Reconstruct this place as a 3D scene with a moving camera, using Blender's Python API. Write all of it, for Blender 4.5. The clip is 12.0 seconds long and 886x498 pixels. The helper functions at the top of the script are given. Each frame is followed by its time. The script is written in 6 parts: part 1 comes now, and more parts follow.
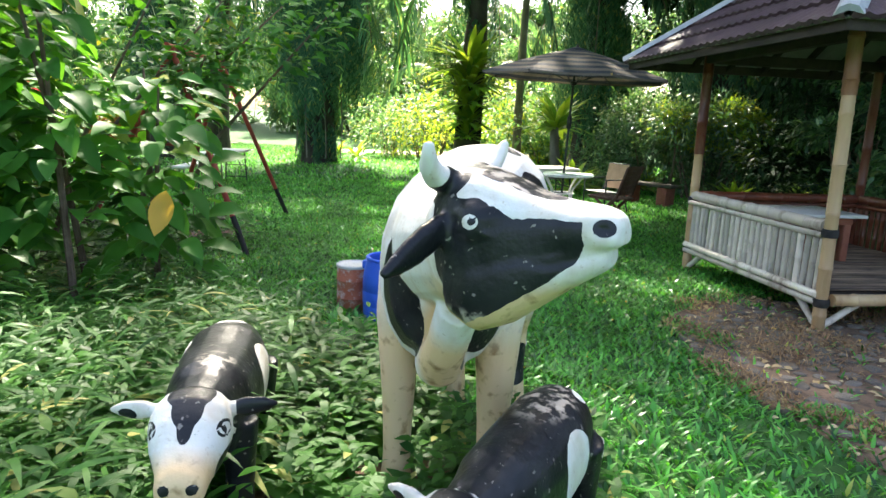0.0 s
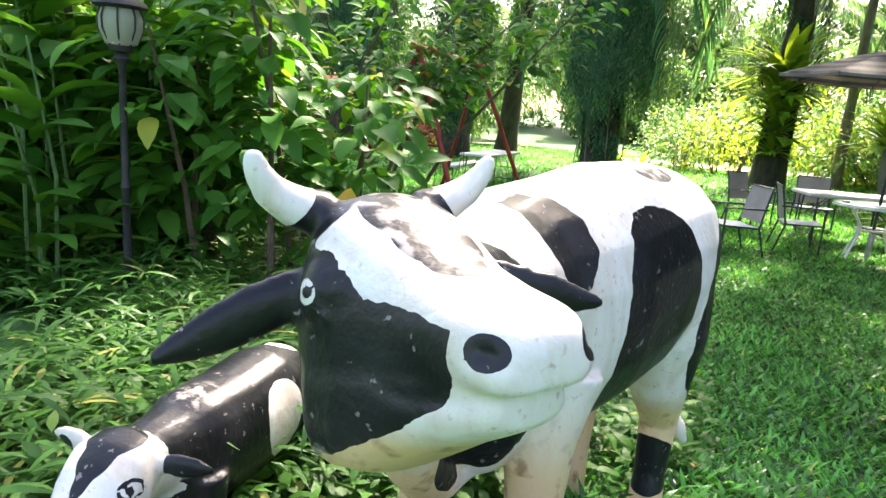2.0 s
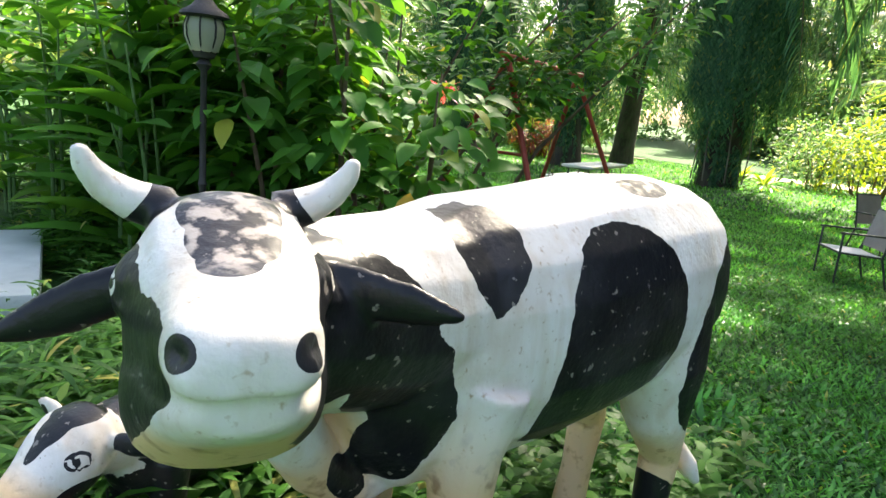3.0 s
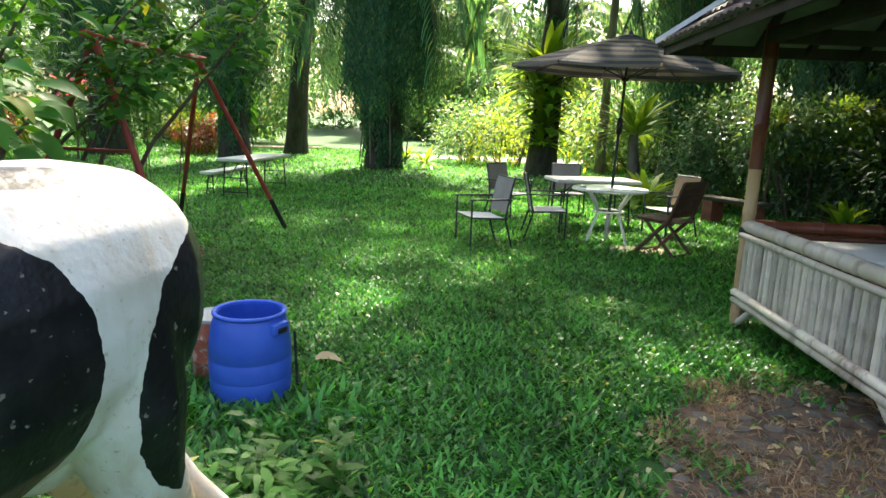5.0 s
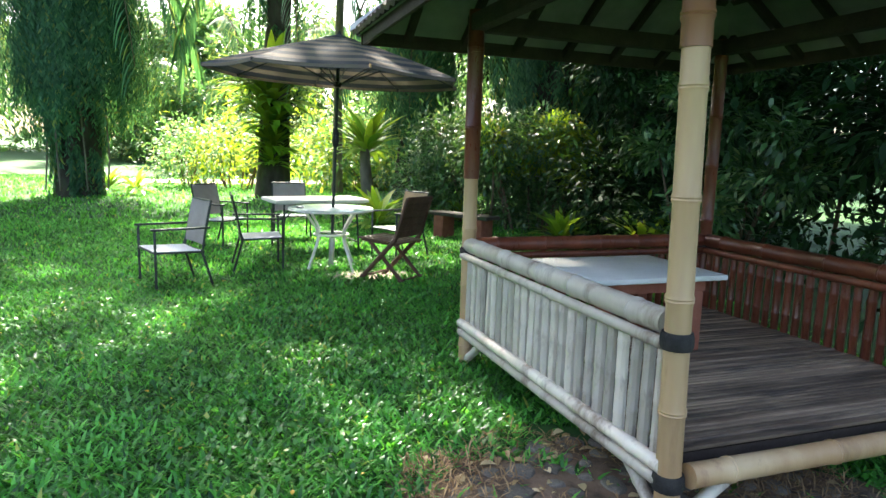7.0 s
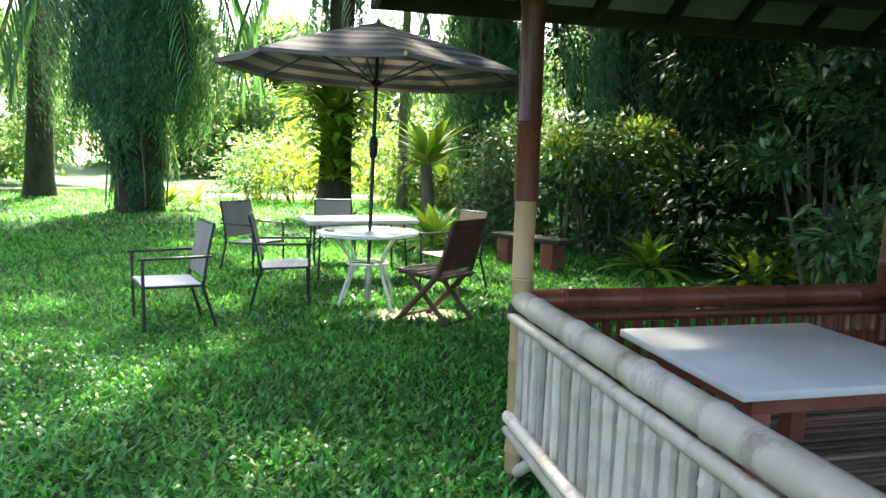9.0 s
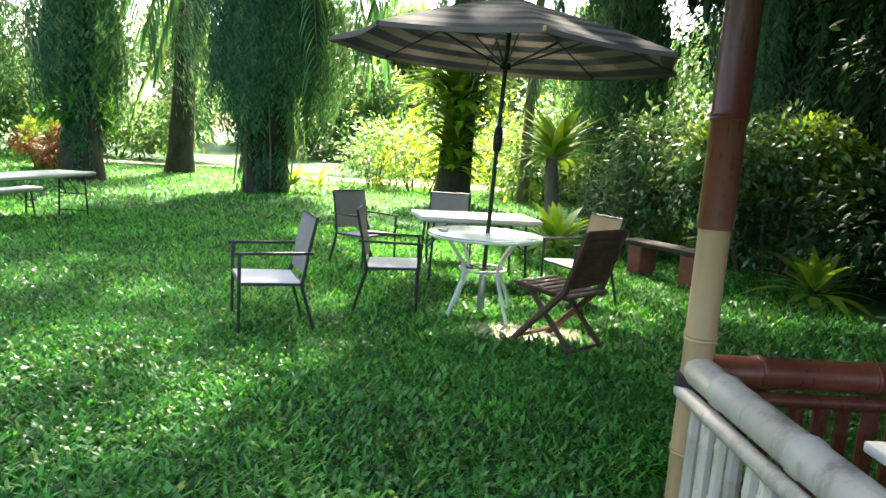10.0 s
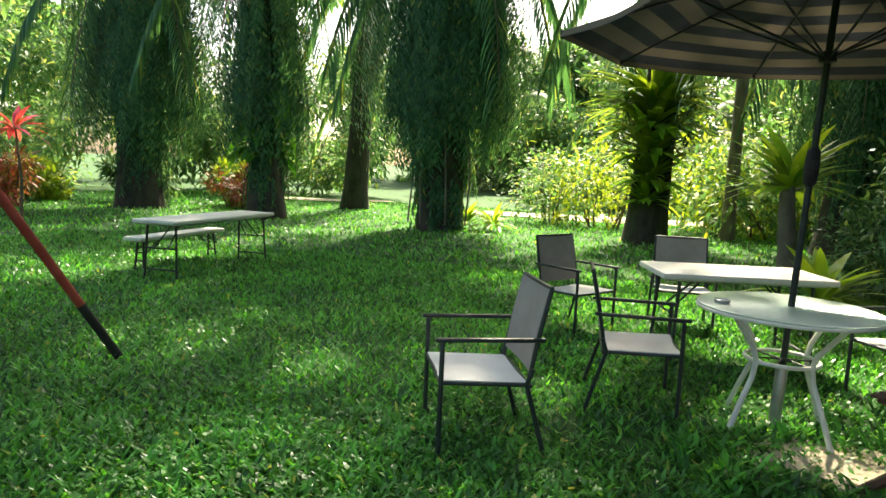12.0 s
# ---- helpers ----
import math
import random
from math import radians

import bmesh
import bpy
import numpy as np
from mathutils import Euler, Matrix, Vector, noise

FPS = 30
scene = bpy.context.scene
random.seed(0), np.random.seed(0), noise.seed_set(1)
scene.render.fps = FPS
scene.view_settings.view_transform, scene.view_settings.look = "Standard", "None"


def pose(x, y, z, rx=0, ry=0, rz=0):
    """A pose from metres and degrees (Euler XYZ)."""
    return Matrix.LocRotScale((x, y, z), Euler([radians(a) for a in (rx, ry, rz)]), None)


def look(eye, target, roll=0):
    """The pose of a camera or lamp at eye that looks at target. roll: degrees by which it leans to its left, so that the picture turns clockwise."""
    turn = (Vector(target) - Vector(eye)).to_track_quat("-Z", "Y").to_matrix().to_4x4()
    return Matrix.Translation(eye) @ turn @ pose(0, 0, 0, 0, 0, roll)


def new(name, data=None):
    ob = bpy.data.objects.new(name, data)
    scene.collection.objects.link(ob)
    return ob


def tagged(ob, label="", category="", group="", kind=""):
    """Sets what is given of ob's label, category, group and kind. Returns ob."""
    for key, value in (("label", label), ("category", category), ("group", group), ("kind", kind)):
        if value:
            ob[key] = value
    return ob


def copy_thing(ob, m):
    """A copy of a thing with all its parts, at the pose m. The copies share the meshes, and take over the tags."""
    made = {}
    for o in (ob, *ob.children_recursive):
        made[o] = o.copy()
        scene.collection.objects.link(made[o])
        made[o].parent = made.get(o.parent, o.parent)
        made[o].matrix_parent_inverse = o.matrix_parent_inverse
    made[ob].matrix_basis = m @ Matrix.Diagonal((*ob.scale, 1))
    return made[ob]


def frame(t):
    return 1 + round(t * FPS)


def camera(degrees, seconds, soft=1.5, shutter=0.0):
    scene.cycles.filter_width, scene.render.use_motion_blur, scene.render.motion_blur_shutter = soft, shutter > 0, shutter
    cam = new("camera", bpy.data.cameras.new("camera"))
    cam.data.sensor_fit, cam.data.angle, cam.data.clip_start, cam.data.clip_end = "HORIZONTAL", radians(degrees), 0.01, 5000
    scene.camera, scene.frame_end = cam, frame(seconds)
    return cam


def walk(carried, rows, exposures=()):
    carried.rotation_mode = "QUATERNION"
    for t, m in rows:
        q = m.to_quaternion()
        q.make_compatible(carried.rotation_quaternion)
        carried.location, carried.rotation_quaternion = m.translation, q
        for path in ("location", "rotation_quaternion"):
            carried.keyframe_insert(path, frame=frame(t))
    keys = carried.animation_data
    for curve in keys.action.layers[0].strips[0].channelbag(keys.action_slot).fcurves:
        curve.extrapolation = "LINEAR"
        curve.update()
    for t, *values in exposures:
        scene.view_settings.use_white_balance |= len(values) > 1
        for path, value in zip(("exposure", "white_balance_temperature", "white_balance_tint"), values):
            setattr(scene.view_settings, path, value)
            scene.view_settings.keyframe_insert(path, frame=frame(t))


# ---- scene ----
cam = camera(69.3, 12.0)
PATH = [
    (0, (-0.294, 0.371, 1.483), (-0.286, 2.333, 1.094), 2.2),
    (0.5, (-0.125, 0.581, 1.513), (-0.353, 2.53, 1.123), 3.3),
    (1, (-0.006, 0.782, 1.49), (-0.37, 2.704, 1.077), 4.0),
    (1.5, (0.101, 0.957, 1.514), (-0.452, 2.83, 1.082), 4.7),
    (2, (0.232, 1.094, 1.506), (-0.612, 2.857, 1.085), 4.3),
    (2.5, (0.444, 1.218, 1.53), (-0.71, 2.786, 1.075), 5.1),
    (2.7, (0.492, 1.261, 1.53), (-0.669, 2.828, 1.091), 5.5),
    (4.3, (0.758, 1.669, 1.508), (-0.041, 3.461, 1.12), 2.9),
    (4.5, (0.816, 1.758, 1.518), (0.155, 3.608, 1.14), 3.1),
    (5, (0.896, 1.968, 1.501), (0.569, 3.904, 1.115), 2.3),
    (5.5, (0.914, 2.226, 1.477), (0.756, 4.186, 1.108), 2.2),
    (6, (1.005, 2.517, 1.508), (1.106, 4.476, 1.121), 0.3),
    (6.2, (1.022, 2.617, 1.495), (1.187, 4.582, 1.161), 1.2),
    (6.5, (1.177, 2.814, 1.45), (1.378, 4.787, 1.194), 1.2),
    (7, (1.329, 3.14, 1.407), (1.751, 5.072, 1.112), 1.7),
    (7.5, (1.448, 3.469, 1.384), (1.83, 5.408, 1.08), 0.7),
    (7.7, (1.516, 3.605, 1.375), (1.806, 5.565, 1.1), 0.9),
    (9.3, (1.793, 4.711, 1.403), (1.922, 6.692, 1.155), 1.9),
    (9.5, (1.794, 4.856, 1.417), (1.815, 6.843, 1.183), 2.8),
    (10, (1.752, 5.241, 1.429), (1.585, 7.211, 1.124), 3.8),
    (10.5, (1.572, 5.602, 1.432), (1.27, 7.554, 1.114), 3.4),
    (11, (1.369, 5.954, 1.451), (0.849, 7.845, 1.056), 2.1),
    (11.5, (1.178, 6.326, 1.456), (0.455, 8.166, 1.154), 1.4),
    (12, (0.945, 6.655, 1.424), (0.289, 8.53, 1.189), 2.5),
]
walk(cam, [(t, look(eye, target, roll)) for t, eye, target, roll in PATH], [(0, 2.52, 6550, 12), (1.4, 2.5, 6750, 13), (2.0, 2.75, 6800, 20), (2.7, 2.3, 6900, 16), (4.3, 2.16, 6900, 12), (6.0, 2.5, 6550, 12), (7.5, 2.85, 6350, 12), (9.5, 2.8, 6350, 13), (10.5, 2.55, 6800, 11), (11, 2.3, 6900, 10), (12, 1.92, 7200, 8)])

# ---- world, sun, exposure ----
SUN_AZ, SUN_EL = radians(-9), radians(47)
world = bpy.data.worlds.new("world")
scene.world = world
world.use_nodes = True
wn = world.node_tree.nodes
sky = wn.new("ShaderNodeTexSky")
sky.sky_type, sky.sun_disc, sky.sun_elevation, sky.sun_rotation = "NISHITA", False, SUN_EL, SUN_AZ
sky.dust_density, sky.air_density = 4.0, 1.0
wn["Background"].inputs["Strength"].default_value = 0.12
world.node_tree.links.new(sky.outputs[0], wn["Background"].inputs["Color"])
sun = new("sun", bpy.data.lights.new("sun", "SUN"))
sun.data.energy, sun.data.angle, sun.data.color = 5.0, radians(2.0), (1.0, 0.93, 0.78)
sun.matrix_world = look((math.sin(SUN_AZ) * math.cos(SUN_EL) * 60, math.cos(SUN_AZ) * math.cos(SUN_EL) * 60, math.sin(SUN_EL) * 60), (0, 0, 0))


# ---- materials ----
def surf(name, c1, c2, scale=4.0, rough=0.7, metal=0.0, bump=0.15, grain=80.0, c3=None, stain=0.5, spec=0.4, island=0.0, stretch=(1, 1, 1)):
    """Two colours mixed by a coarse noise, a third in stains, fine relief."""
    m = bpy.data.materials.new(name)
    m.use_nodes = True
    t = m.node_tree
    n, l, p = t.nodes, t.links, t.nodes["Principled BSDF"]
    co = n.new("ShaderNodeTexCoord")
    mp = n.new("ShaderNodeMapping")
    mp.inputs["Scale"].default_value = stretch
    l.new(co.outputs["Object"], mp.inputs[0])
    def tex(sc, det, rg=0.6):
        x = n.new("ShaderNodeTexNoise")
        x.inputs["Scale"].default_value, x.inputs["Detail"].default_value, x.inputs["Roughness"].default_value = sc, det, rg
        l.new(mp.outputs[0], x.inputs["Vector"])
        return x
    def ramp(src, a, b):
        r = n.new("ShaderNodeMapRange")
        r.inputs[1].default_value, r.inputs[2].default_value = a, b
        l.new(src, r.inputs[0])
        return r
    def mix(fac, a, b):
        x = n.new("ShaderNodeMix")
        x.data_type = "RGBA"
        l.new(fac, x.inputs[0])
        for s, v in ((6, a), (7, b)):
            if isinstance(v, tuple):
                x.inputs[s].default_value = (*v, 1)
            else:
                l.new(v, x.inputs[s])
        return x.outputs[2]
    big, fine = tex(scale, 4), tex(grain, 5)
    col = mix(ramp(big.outputs[0], 0.35, 0.65).outputs[0], c1, c2)
    if c3:
        col = mix(ramp(tex(scale * 2.3, 6, 0.7).outputs[0], stain, stain + 0.18).outputs[0], col, c3)
    if island:
        geo = n.new("ShaderNodeObjectInfo")
        hs = n.new("ShaderNodeHueSaturation")
        l.new(ramp(geo.outputs["Random"], 0, 1).outputs[0], hs.inputs["Value"])
        n_r = hs.inputs["Value"].links[0].from_node
        n_r.inputs[3].default_value, n_r.inputs[4].default_value = 1 - island, 1 + island
        l.new(col, hs.inputs["Color"])
        col = hs.outputs[0]
    l.new(col, p.inputs["Base Color"])
    rr = ramp(fine.outputs[0], 0.3, 0.7)
    rr.inputs[3].default_value, rr.inputs[4].default_value = max(rough - 0.12, 0.02), min(rough + 0.12, 1)
    l.new(rr.outputs[0], p.inputs["Roughness"])
    p.inputs["Metallic"].default_value = metal
    p.inputs["Specular IOR Level"].default_value = spec
    if bump:
        b = n.new("ShaderNodeBump")
        b.inputs["Strength"].default_value, b.inputs["Distance"].default_value = bump, 0.01
        l.new(fine.outputs[0], b.inputs["Height"])
        l.new(b.outputs[0], p.inputs["Normal"])
    return m


def leafy(name, dark, light, odd=None, through_light=0.4, rough=0.45, spec=0.35, by_object=False, odd_share=0.08, glow=(1.5, 1.35, 0.55)):
    """Leaves: each takes its own tone, and lets part of the light through."""
    m = bpy.data.materials.new(name)
    m.use_nodes = True
    t = m.node_tree
    n, l, p = t.nodes, t.links, t.nodes["Principled BSDF"]
    src = n.new("ShaderNodeObjectInfo" if by_object else "ShaderNodeNewGeometry")
    rnd = src.outputs["Random" if by_object else "Random Per Island"]
    rp = n.new("ShaderNodeValToRGB")
    e = rp.color_ramp.elements
    e[0].position, e[0].color = 0.0, (*dark, 1)
    e[1].position, e[1].color = 1.0 - odd_share, (*light, 1)
    if odd:
        k = e.new(1.0 - odd_share * 0.5)
        k.color = (*odd, 1)
    l.new(rnd, rp.inputs[0])
    no = n.new("ShaderNodeTexNoise")
    no.inputs["Scale"].default_value, no.inputs["Detail"].default_value = 1.3, 3
    geo = n.new("ShaderNodeNewGeometry")
    l.new(geo.outputs["Position"], no.inputs["Vector"])
    hs = n.new("ShaderNodeHueSaturation")
    mr = n.new("ShaderNodeMapRange")
    mr.inputs[1].default_value, mr.inputs[2].default_value, mr.inputs[3].default_value, mr.inputs[4].default_value = 0.3, 0.7, 0.75, 1.25
    l.new(no.outputs[0], mr.inputs[0])
    l.new(mr.outputs[0], hs.inputs["Value"])
    l.new(rp.outputs[0], hs.inputs["Color"])
    l.new(hs.outputs[0], p.inputs["Base Color"])
    p.inputs["Roughness"].default_value = rough
    p.inputs["Specular IOR Level"].default_value = spec
    tr = n.new("ShaderNodeBsdfTranslucent")
    tint = n.new("ShaderNodeMix")
    tint.data_type, tint.blend_type = "RGBA", "MULTIPLY"
    tint.inputs[0].default_value = 1.0
    l.new(hs.outputs[0], tint.inputs[6])
    tint.inputs[7].default_value = (*glow, 1)
    l.new(tint.outputs[2], tr.inputs["Color"])
    ms = n.new("ShaderNodeMixShader")
    ms.inputs[0].default_value = through_light
    l.new(p.outputs[0], ms.inputs[1])
    l.new(tr.outputs[0], ms.inputs[2])
    l.new(ms.outputs[0], n["Material Output"].inputs[0])
    return m


M = {}
M["grass"] = leafy("grass_blades", (0.010, 0.062, 0.010), (0.15, 0.53, 0.095), (0.38, 0.46, 0.10), 0.5, 0.32, 0.5, odd_share=0.02)
M["clover"] = leafy("clover_leaves", (0.03, 0.12, 0.025), (0.13, 0.36, 0.09), (0.4, 0.44, 0.12), 0.4, 0.4, 0.4, odd_share=0.02)
M["turf"] = surf("turf_soil", (0.02, 0.07, 0.011), (0.035, 0.115, 0.018), 3.0, 0.95, bump=0.6, grain=60, c3=(0.06, 0.045, 0.03), stain=0.62)
M["soil"] = surf("bare_soil", (0.12, 0.075, 0.045), (0.20, 0.13, 0.085), 5, 0.95, bump=0.8, grain=50, c3=(0.05, 0.035, 0.025))
M["sand"] = surf("pale_sand", (0.42, 0.34, 0.24), (0.55, 0.46, 0.33), 5, 0.95, bump=0.4, grain=60)
M["stone"] = surf("paving_stone", (0.10, 0.085, 0.07), (0.20, 0.17, 0.135), 9, 0.85, bump=0.5, grain=40, c3=(0.06, 0.09, 0.04), stain=0.6, island=0.35)
M["straw"] = leafy("dry_grass", (0.17, 0.095, 0.045), (0.42, 0.28, 0.15), None, 0.15, 0.7, 0.2)
M["litter"] = leafy("fallen_leaf", (0.30, 0.20, 0.09), (0.62, 0.50, 0.30), None, 0.2, 0.6, 0.3)
M["weeds"] = leafy("weed_leaves", (0.022, 0.088, 0.013), (0.075, 0.215, 0.03), (0.35, 0.36, 0.10), 0.35, 0.5, 0.25, odd_share=0.04)
M["bigleaf"] = leafy("broad_leaves", (0.03, 0.13, 0.016), (0.10, 0.29, 0.036), (0.32, 0.36, 0.05), 0.42, 0.5, 0.25, odd_share=0.05)
M["bigleaf_o"] = leafy("broad_leaves_single", (0.035, 0.14, 0.018), (0.10, 0.30, 0.04), (0.35, 0.38, 0.05), 0.42, 0.5, 0.25, by_object=True, odd_share=0.04)
M["yellowleaf"] = leafy("yellow_leaf", (0.62, 0.36, 0.04), (0.70, 0.44, 0.06), None, 0.3, 0.5, 0.3)
M["frond"] = leafy("hanging_fern", (0.02, 0.08, 0.045), (0.085, 0.21, 0.11), (0.2, 0.26, 0.08), 0.4, 0.5, 0.3, odd_share=0.08)
M["forest"] = leafy("forest_leaves", (0.05, 0.13, 0.045), (0.16, 0.29, 0.10), (0.40, 0.43, 0.12), 0.5, 0.5, 0.3, odd_share=0.12, glow=(1.3, 1.3, 0.85))
M["lime"] = leafy("lime_leaves", (0.14, 0.26, 0.03), (0.34, 0.44, 0.05), (0.5, 0.5, 0.08), 0.5, 0.4, 0.35)
# deep shade of hedge and thickets is put into these dark, dull colours
M["hedge"] = leafy("shaded_hedge_leaves", (0.006, 0.02, 0.007), (0.022, 0.06, 0.019), (0.07, 0.16, 0.05), 0.2, 0.55, 0.1, odd_share=0.05)
M["shrubleaf"] = leafy("shrub_leaves", (0.02, 0.07, 0.022), (0.11, 0.24, 0.09), (0.26, 0.36, 0.16), 0.35, 0.28, 0.6, odd_share=0.12)
M["nest"] = leafy("nest_fern", (0.12, 0.27, 0.035), (0.36, 0.50, 0.06), None, 0.45, 0.35, 0.4)
M["redleaf"] = leafy("red_leaves", (0.10, 0.12, 0.03), (0.36, 0.06, 0.07), (0.4, 0.35, 0.06), 0.4, 0.4, 0.3)
M["pinkleaf"] = leafy("pink_leaves", (0.35, 0.03, 0.08), (0.62, 0.10, 0.17), (0.3, 0.2, 0.06), 0.4, 0.4, 0.3)
M["bark"] = surf("tree_bark", (0.024, 0.019, 0.014), (0.06, 0.047, 0.034), 5, 0.95, bump=1.0, grain=22, c3=(0.04, 0.06, 0.025), stretch=(1, 1, 0.35))
M["barkpale"] = surf("pale_bark", (0.12, 0.10, 0.075), (0.20, 0.17, 0.13), 5, 0.95, bump=0.8, grain=30, stretch=(1, 1, 0.4))
M["greenstem"] = surf("green_stem", (0.05, 0.12, 0.03), (0.09, 0.18, 0.05), 9, 0.6, bump=0.2)
M["twig"] = surf("twig_bark", (0.09, 0.065, 0.04), (0.15, 0.11, 0.07), 9, 0.9, bump=0.4)
M["bamboo"] = surf("bamboo", (0.40, 0.24, 0.115), (0.58, 0.40, 0.22), 3.5, 0.45, bump=0.15, grain=90, c3=(0.28, 0.15, 0.08), stain=0.56, island=0.12, stretch=(1, 1, 0.15))
M["bamboogrey"] = surf("weathered_bamboo", (0.52, 0.44, 0.35), (0.72, 0.64, 0.53), 3.0, 0.5, bump=0.2, grain=90, c3=(0.24, 0.17, 0.12), stain=0.5, island=0.3, stretch=(1, 1, 0.15))
M["bamboored"] = surf("red_varnished_bamboo", (0.10, 0.026, 0.014), (0.19, 0.055, 0.026), 4, 0.35, bump=0.1, grain=70, c3=(0.12, 0.04, 0.02), island=0.15, stretch=(1, 1, 0.2))
M["bamboobrown"] = surf("brown_stained_bamboo", (0.25, 0.11, 0.055), (0.37, 0.18, 0.09), 4, 0.42, bump=0.12, grain=80, c3=(0.18, 0.08, 0.04), stretch=(1, 1, 0.2))
M["lash"] = surf("black_rope_lashing", (0.02, 0.018, 0.016), (0.04, 0.035, 0.03), 20, 0.9, bump=0.6, grain=120)
M["floorb"] = surf("worn_split_bamboo", (0.12, 0.078, 0.05), (0.34, 0.24, 0.16), 4, 0.7, bump=0.4, grain=60, c3=(0.06, 0.045, 0.035), stain=0.48, island=0.45, stretch=(0.2, 1, 1))
M["rooftile"] = surf("purple_brown_roof_sheet", (0.05, 0.027, 0.033), (0.085, 0.048, 0.055), 3, 0.55, bump=0.3, grain=120, c3=(0.12, 0.10, 0.10), stain=0.62, island=0.1)
M["ridge"] = surf("grey_ridge_cap", (0.30, 0.31, 0.32), (0.42, 0.43, 0.43), 6, 0.6, bump=0.2)
M["soffit"] = surf("pale_ceiling_board", (0.19, 0.20, 0.175), (0.27, 0.28, 0.24), 3, 0.8, bump=0.1, c3=(0.30, 0.28, 0.22), stain=0.62)
M["darkwood"] = surf("dark_rafter_wood", (0.025, 0.016, 0.012), (0.05, 0.034, 0.025), 6, 0.75, bump=0.3)
M["tabletop"] = surf("pale_board_top", (0.60, 0.58, 0.53), (0.72, 0.70, 0.65), 3, 0.35, bump=0.05, c3=(0.48, 0.45, 0.40), stain=0.66)
M["plastic"] = surf("white_plastic", (0.70, 0.66, 0.58), (0.80, 0.77, 0.70), 4, 0.5, bump=0.12, grain=150, c3=(0.52, 0.46, 0.36), stain=0.62)
M["metal"] = surf("dark_green_metal", (0.022, 0.028, 0.025), (0.04, 0.05, 0.045), 8, 0.45, 0.3, bump=0.08)
M["grey_metal"] = surf("grey_steel", (0.35, 0.34, 0.32), (0.48, 0.47, 0.45), 8, 0.4, 0.7, bump=0.08, c3=(0.25, 0.17, 0.11), stain=0.62)
M["whitemetal"] = surf("white_painted_metal", (0.62, 0.60, 0.52), (0.74, 0.72, 0.64), 9, 0.5, bump=0.1, c3=(0.35, 0.24, 0.15), stain=0.64)
M["sling"] = surf("pale_sling_fabric", (0.68, 0.66, 0.64), (0.78, 0.77, 0.75), 3, 0.8, bump=0.25, grain=260, c3=(0.48, 0.45, 0.42), stain=0.62)
M["slingback"] = surf("taupe_sling_fabric", (0.26, 0.225, 0.205), (0.34, 0.30, 0.275), 3, 0.8, bump=0.25, grain=260)
M["teak"] = surf("weathered_teak", (0.075, 0.036, 0.02), (0.13, 0.066, 0.038), 7, 0.6, bump=0.25, c3=(0.07, 0.04, 0.028), stretch=(1, 1, 0.3))
M["tan"] = surf("tan_cushion", (0.42, 0.27, 0.15), (0.52, 0.35, 0.21), 5, 0.8, bump=0.2)
M["redmetal"] = surf("red_painted_pipe", (0.34, 0.045, 0.03), (0.46, 0.075, 0.05), 7, 0.5, bump=0.15, c3=(0.12, 0.05, 0.035), stain=0.6)
M["blackpaint"] = surf("black_pipe_end", (0.015, 0.013, 0.013), (0.03, 0.025, 0.025), 7, 0.6, bump=0.1)
M["blue"] = surf("blue_plastic_drum", (0.035, 0.11, 0.55), (0.05, 0.15, 0.66), 3, 0.4, bump=0.06, grain=60, c3=(0.10, 0.19, 0.55), stain=0.66)
M["can"] = surf("rusty_can_red", (0.40, 0.10, 0.05), (0.50, 0.16, 0.09), 6, 0.7, bump=0.2, c3=(0.62, 0.52, 0.46), stain=0.5)
M["terracotta"] = surf("red_brown_block", (0.20, 0.06, 0.035), (0.28, 0.10, 0.06), 6, 0.85, bump=0.3)
M["concrete"] = surf("pale_concrete", (0.42, 0.48, 0.46), (0.55, 0.62, 0.59), 2.5, 0.7, bump=0.2, c3=(0.32, 0.38, 0.34), stain=0.6)
M["iron"] = surf("black_cast_iron", (0.02, 0.02, 0.02), (0.04, 0.038, 0.035), 9, 0.6, 0.2, bump=0.2)
M["brass"] = surf("warm_finial", (0.55, 0.30, 0.08), (0.65, 0.38, 0.12), 9, 0.4, bump=0.05)


def frosted(name, colour, rough):
    m = bpy.data.materials.new(name)
    m.use_nodes = True
    p = m.node_tree.nodes["Principled BSDF"]
    p.inputs["Base Color"].default_value = (*colour, 1)
    p.inputs["Roughness"].default_value = rough
    p.inputs["Transmission Weight"].default_value = 0.55
    p.inputs["IOR"].default_value = 1.45
    return m


M["tableglass"] = frosted("frosted_green_glass", (0.72, 0.86, 0.78), 0.25)
M["lampglass"] = frosted("milky_lamp_glass", (0.42, 0.45, 0.32), 0.4)


# ---- mesh helpers ----
def finish(bm, name, material, smooth=True):
    me = bpy.data.meshes.new(name)
    bmesh.ops.recalc_face_normals(bm, faces=bm.faces)
    bm.to_mesh(me)
    bm.free()
    me.materials.append(material)
    if smooth:
        me.polygons.foreach_set("use_smooth", [True] * len(me.polygons))
        me.set_sharp_from_angle(angle=radians(38))
    return me


def part(name, bm, material, parent, label="", smooth=True):
    ob = new(name, finish(bm, name, material, smooth))
    ob.parent = parent
    if label:
        ob["label"] = label
    return ob


def share(name, me, parent, m, label=""):
    ob = new(name, me)
    ob.parent = parent
    ob.matrix_basis = m
    if label:
        ob["label"] = label
    return ob


def thing(name, m, label, category, group="", kind=""):
    ob = new(name)
    ob.empty_display_size = 0.05
    ob.matrix_world = m
    return tagged(ob, label, category, group, kind)


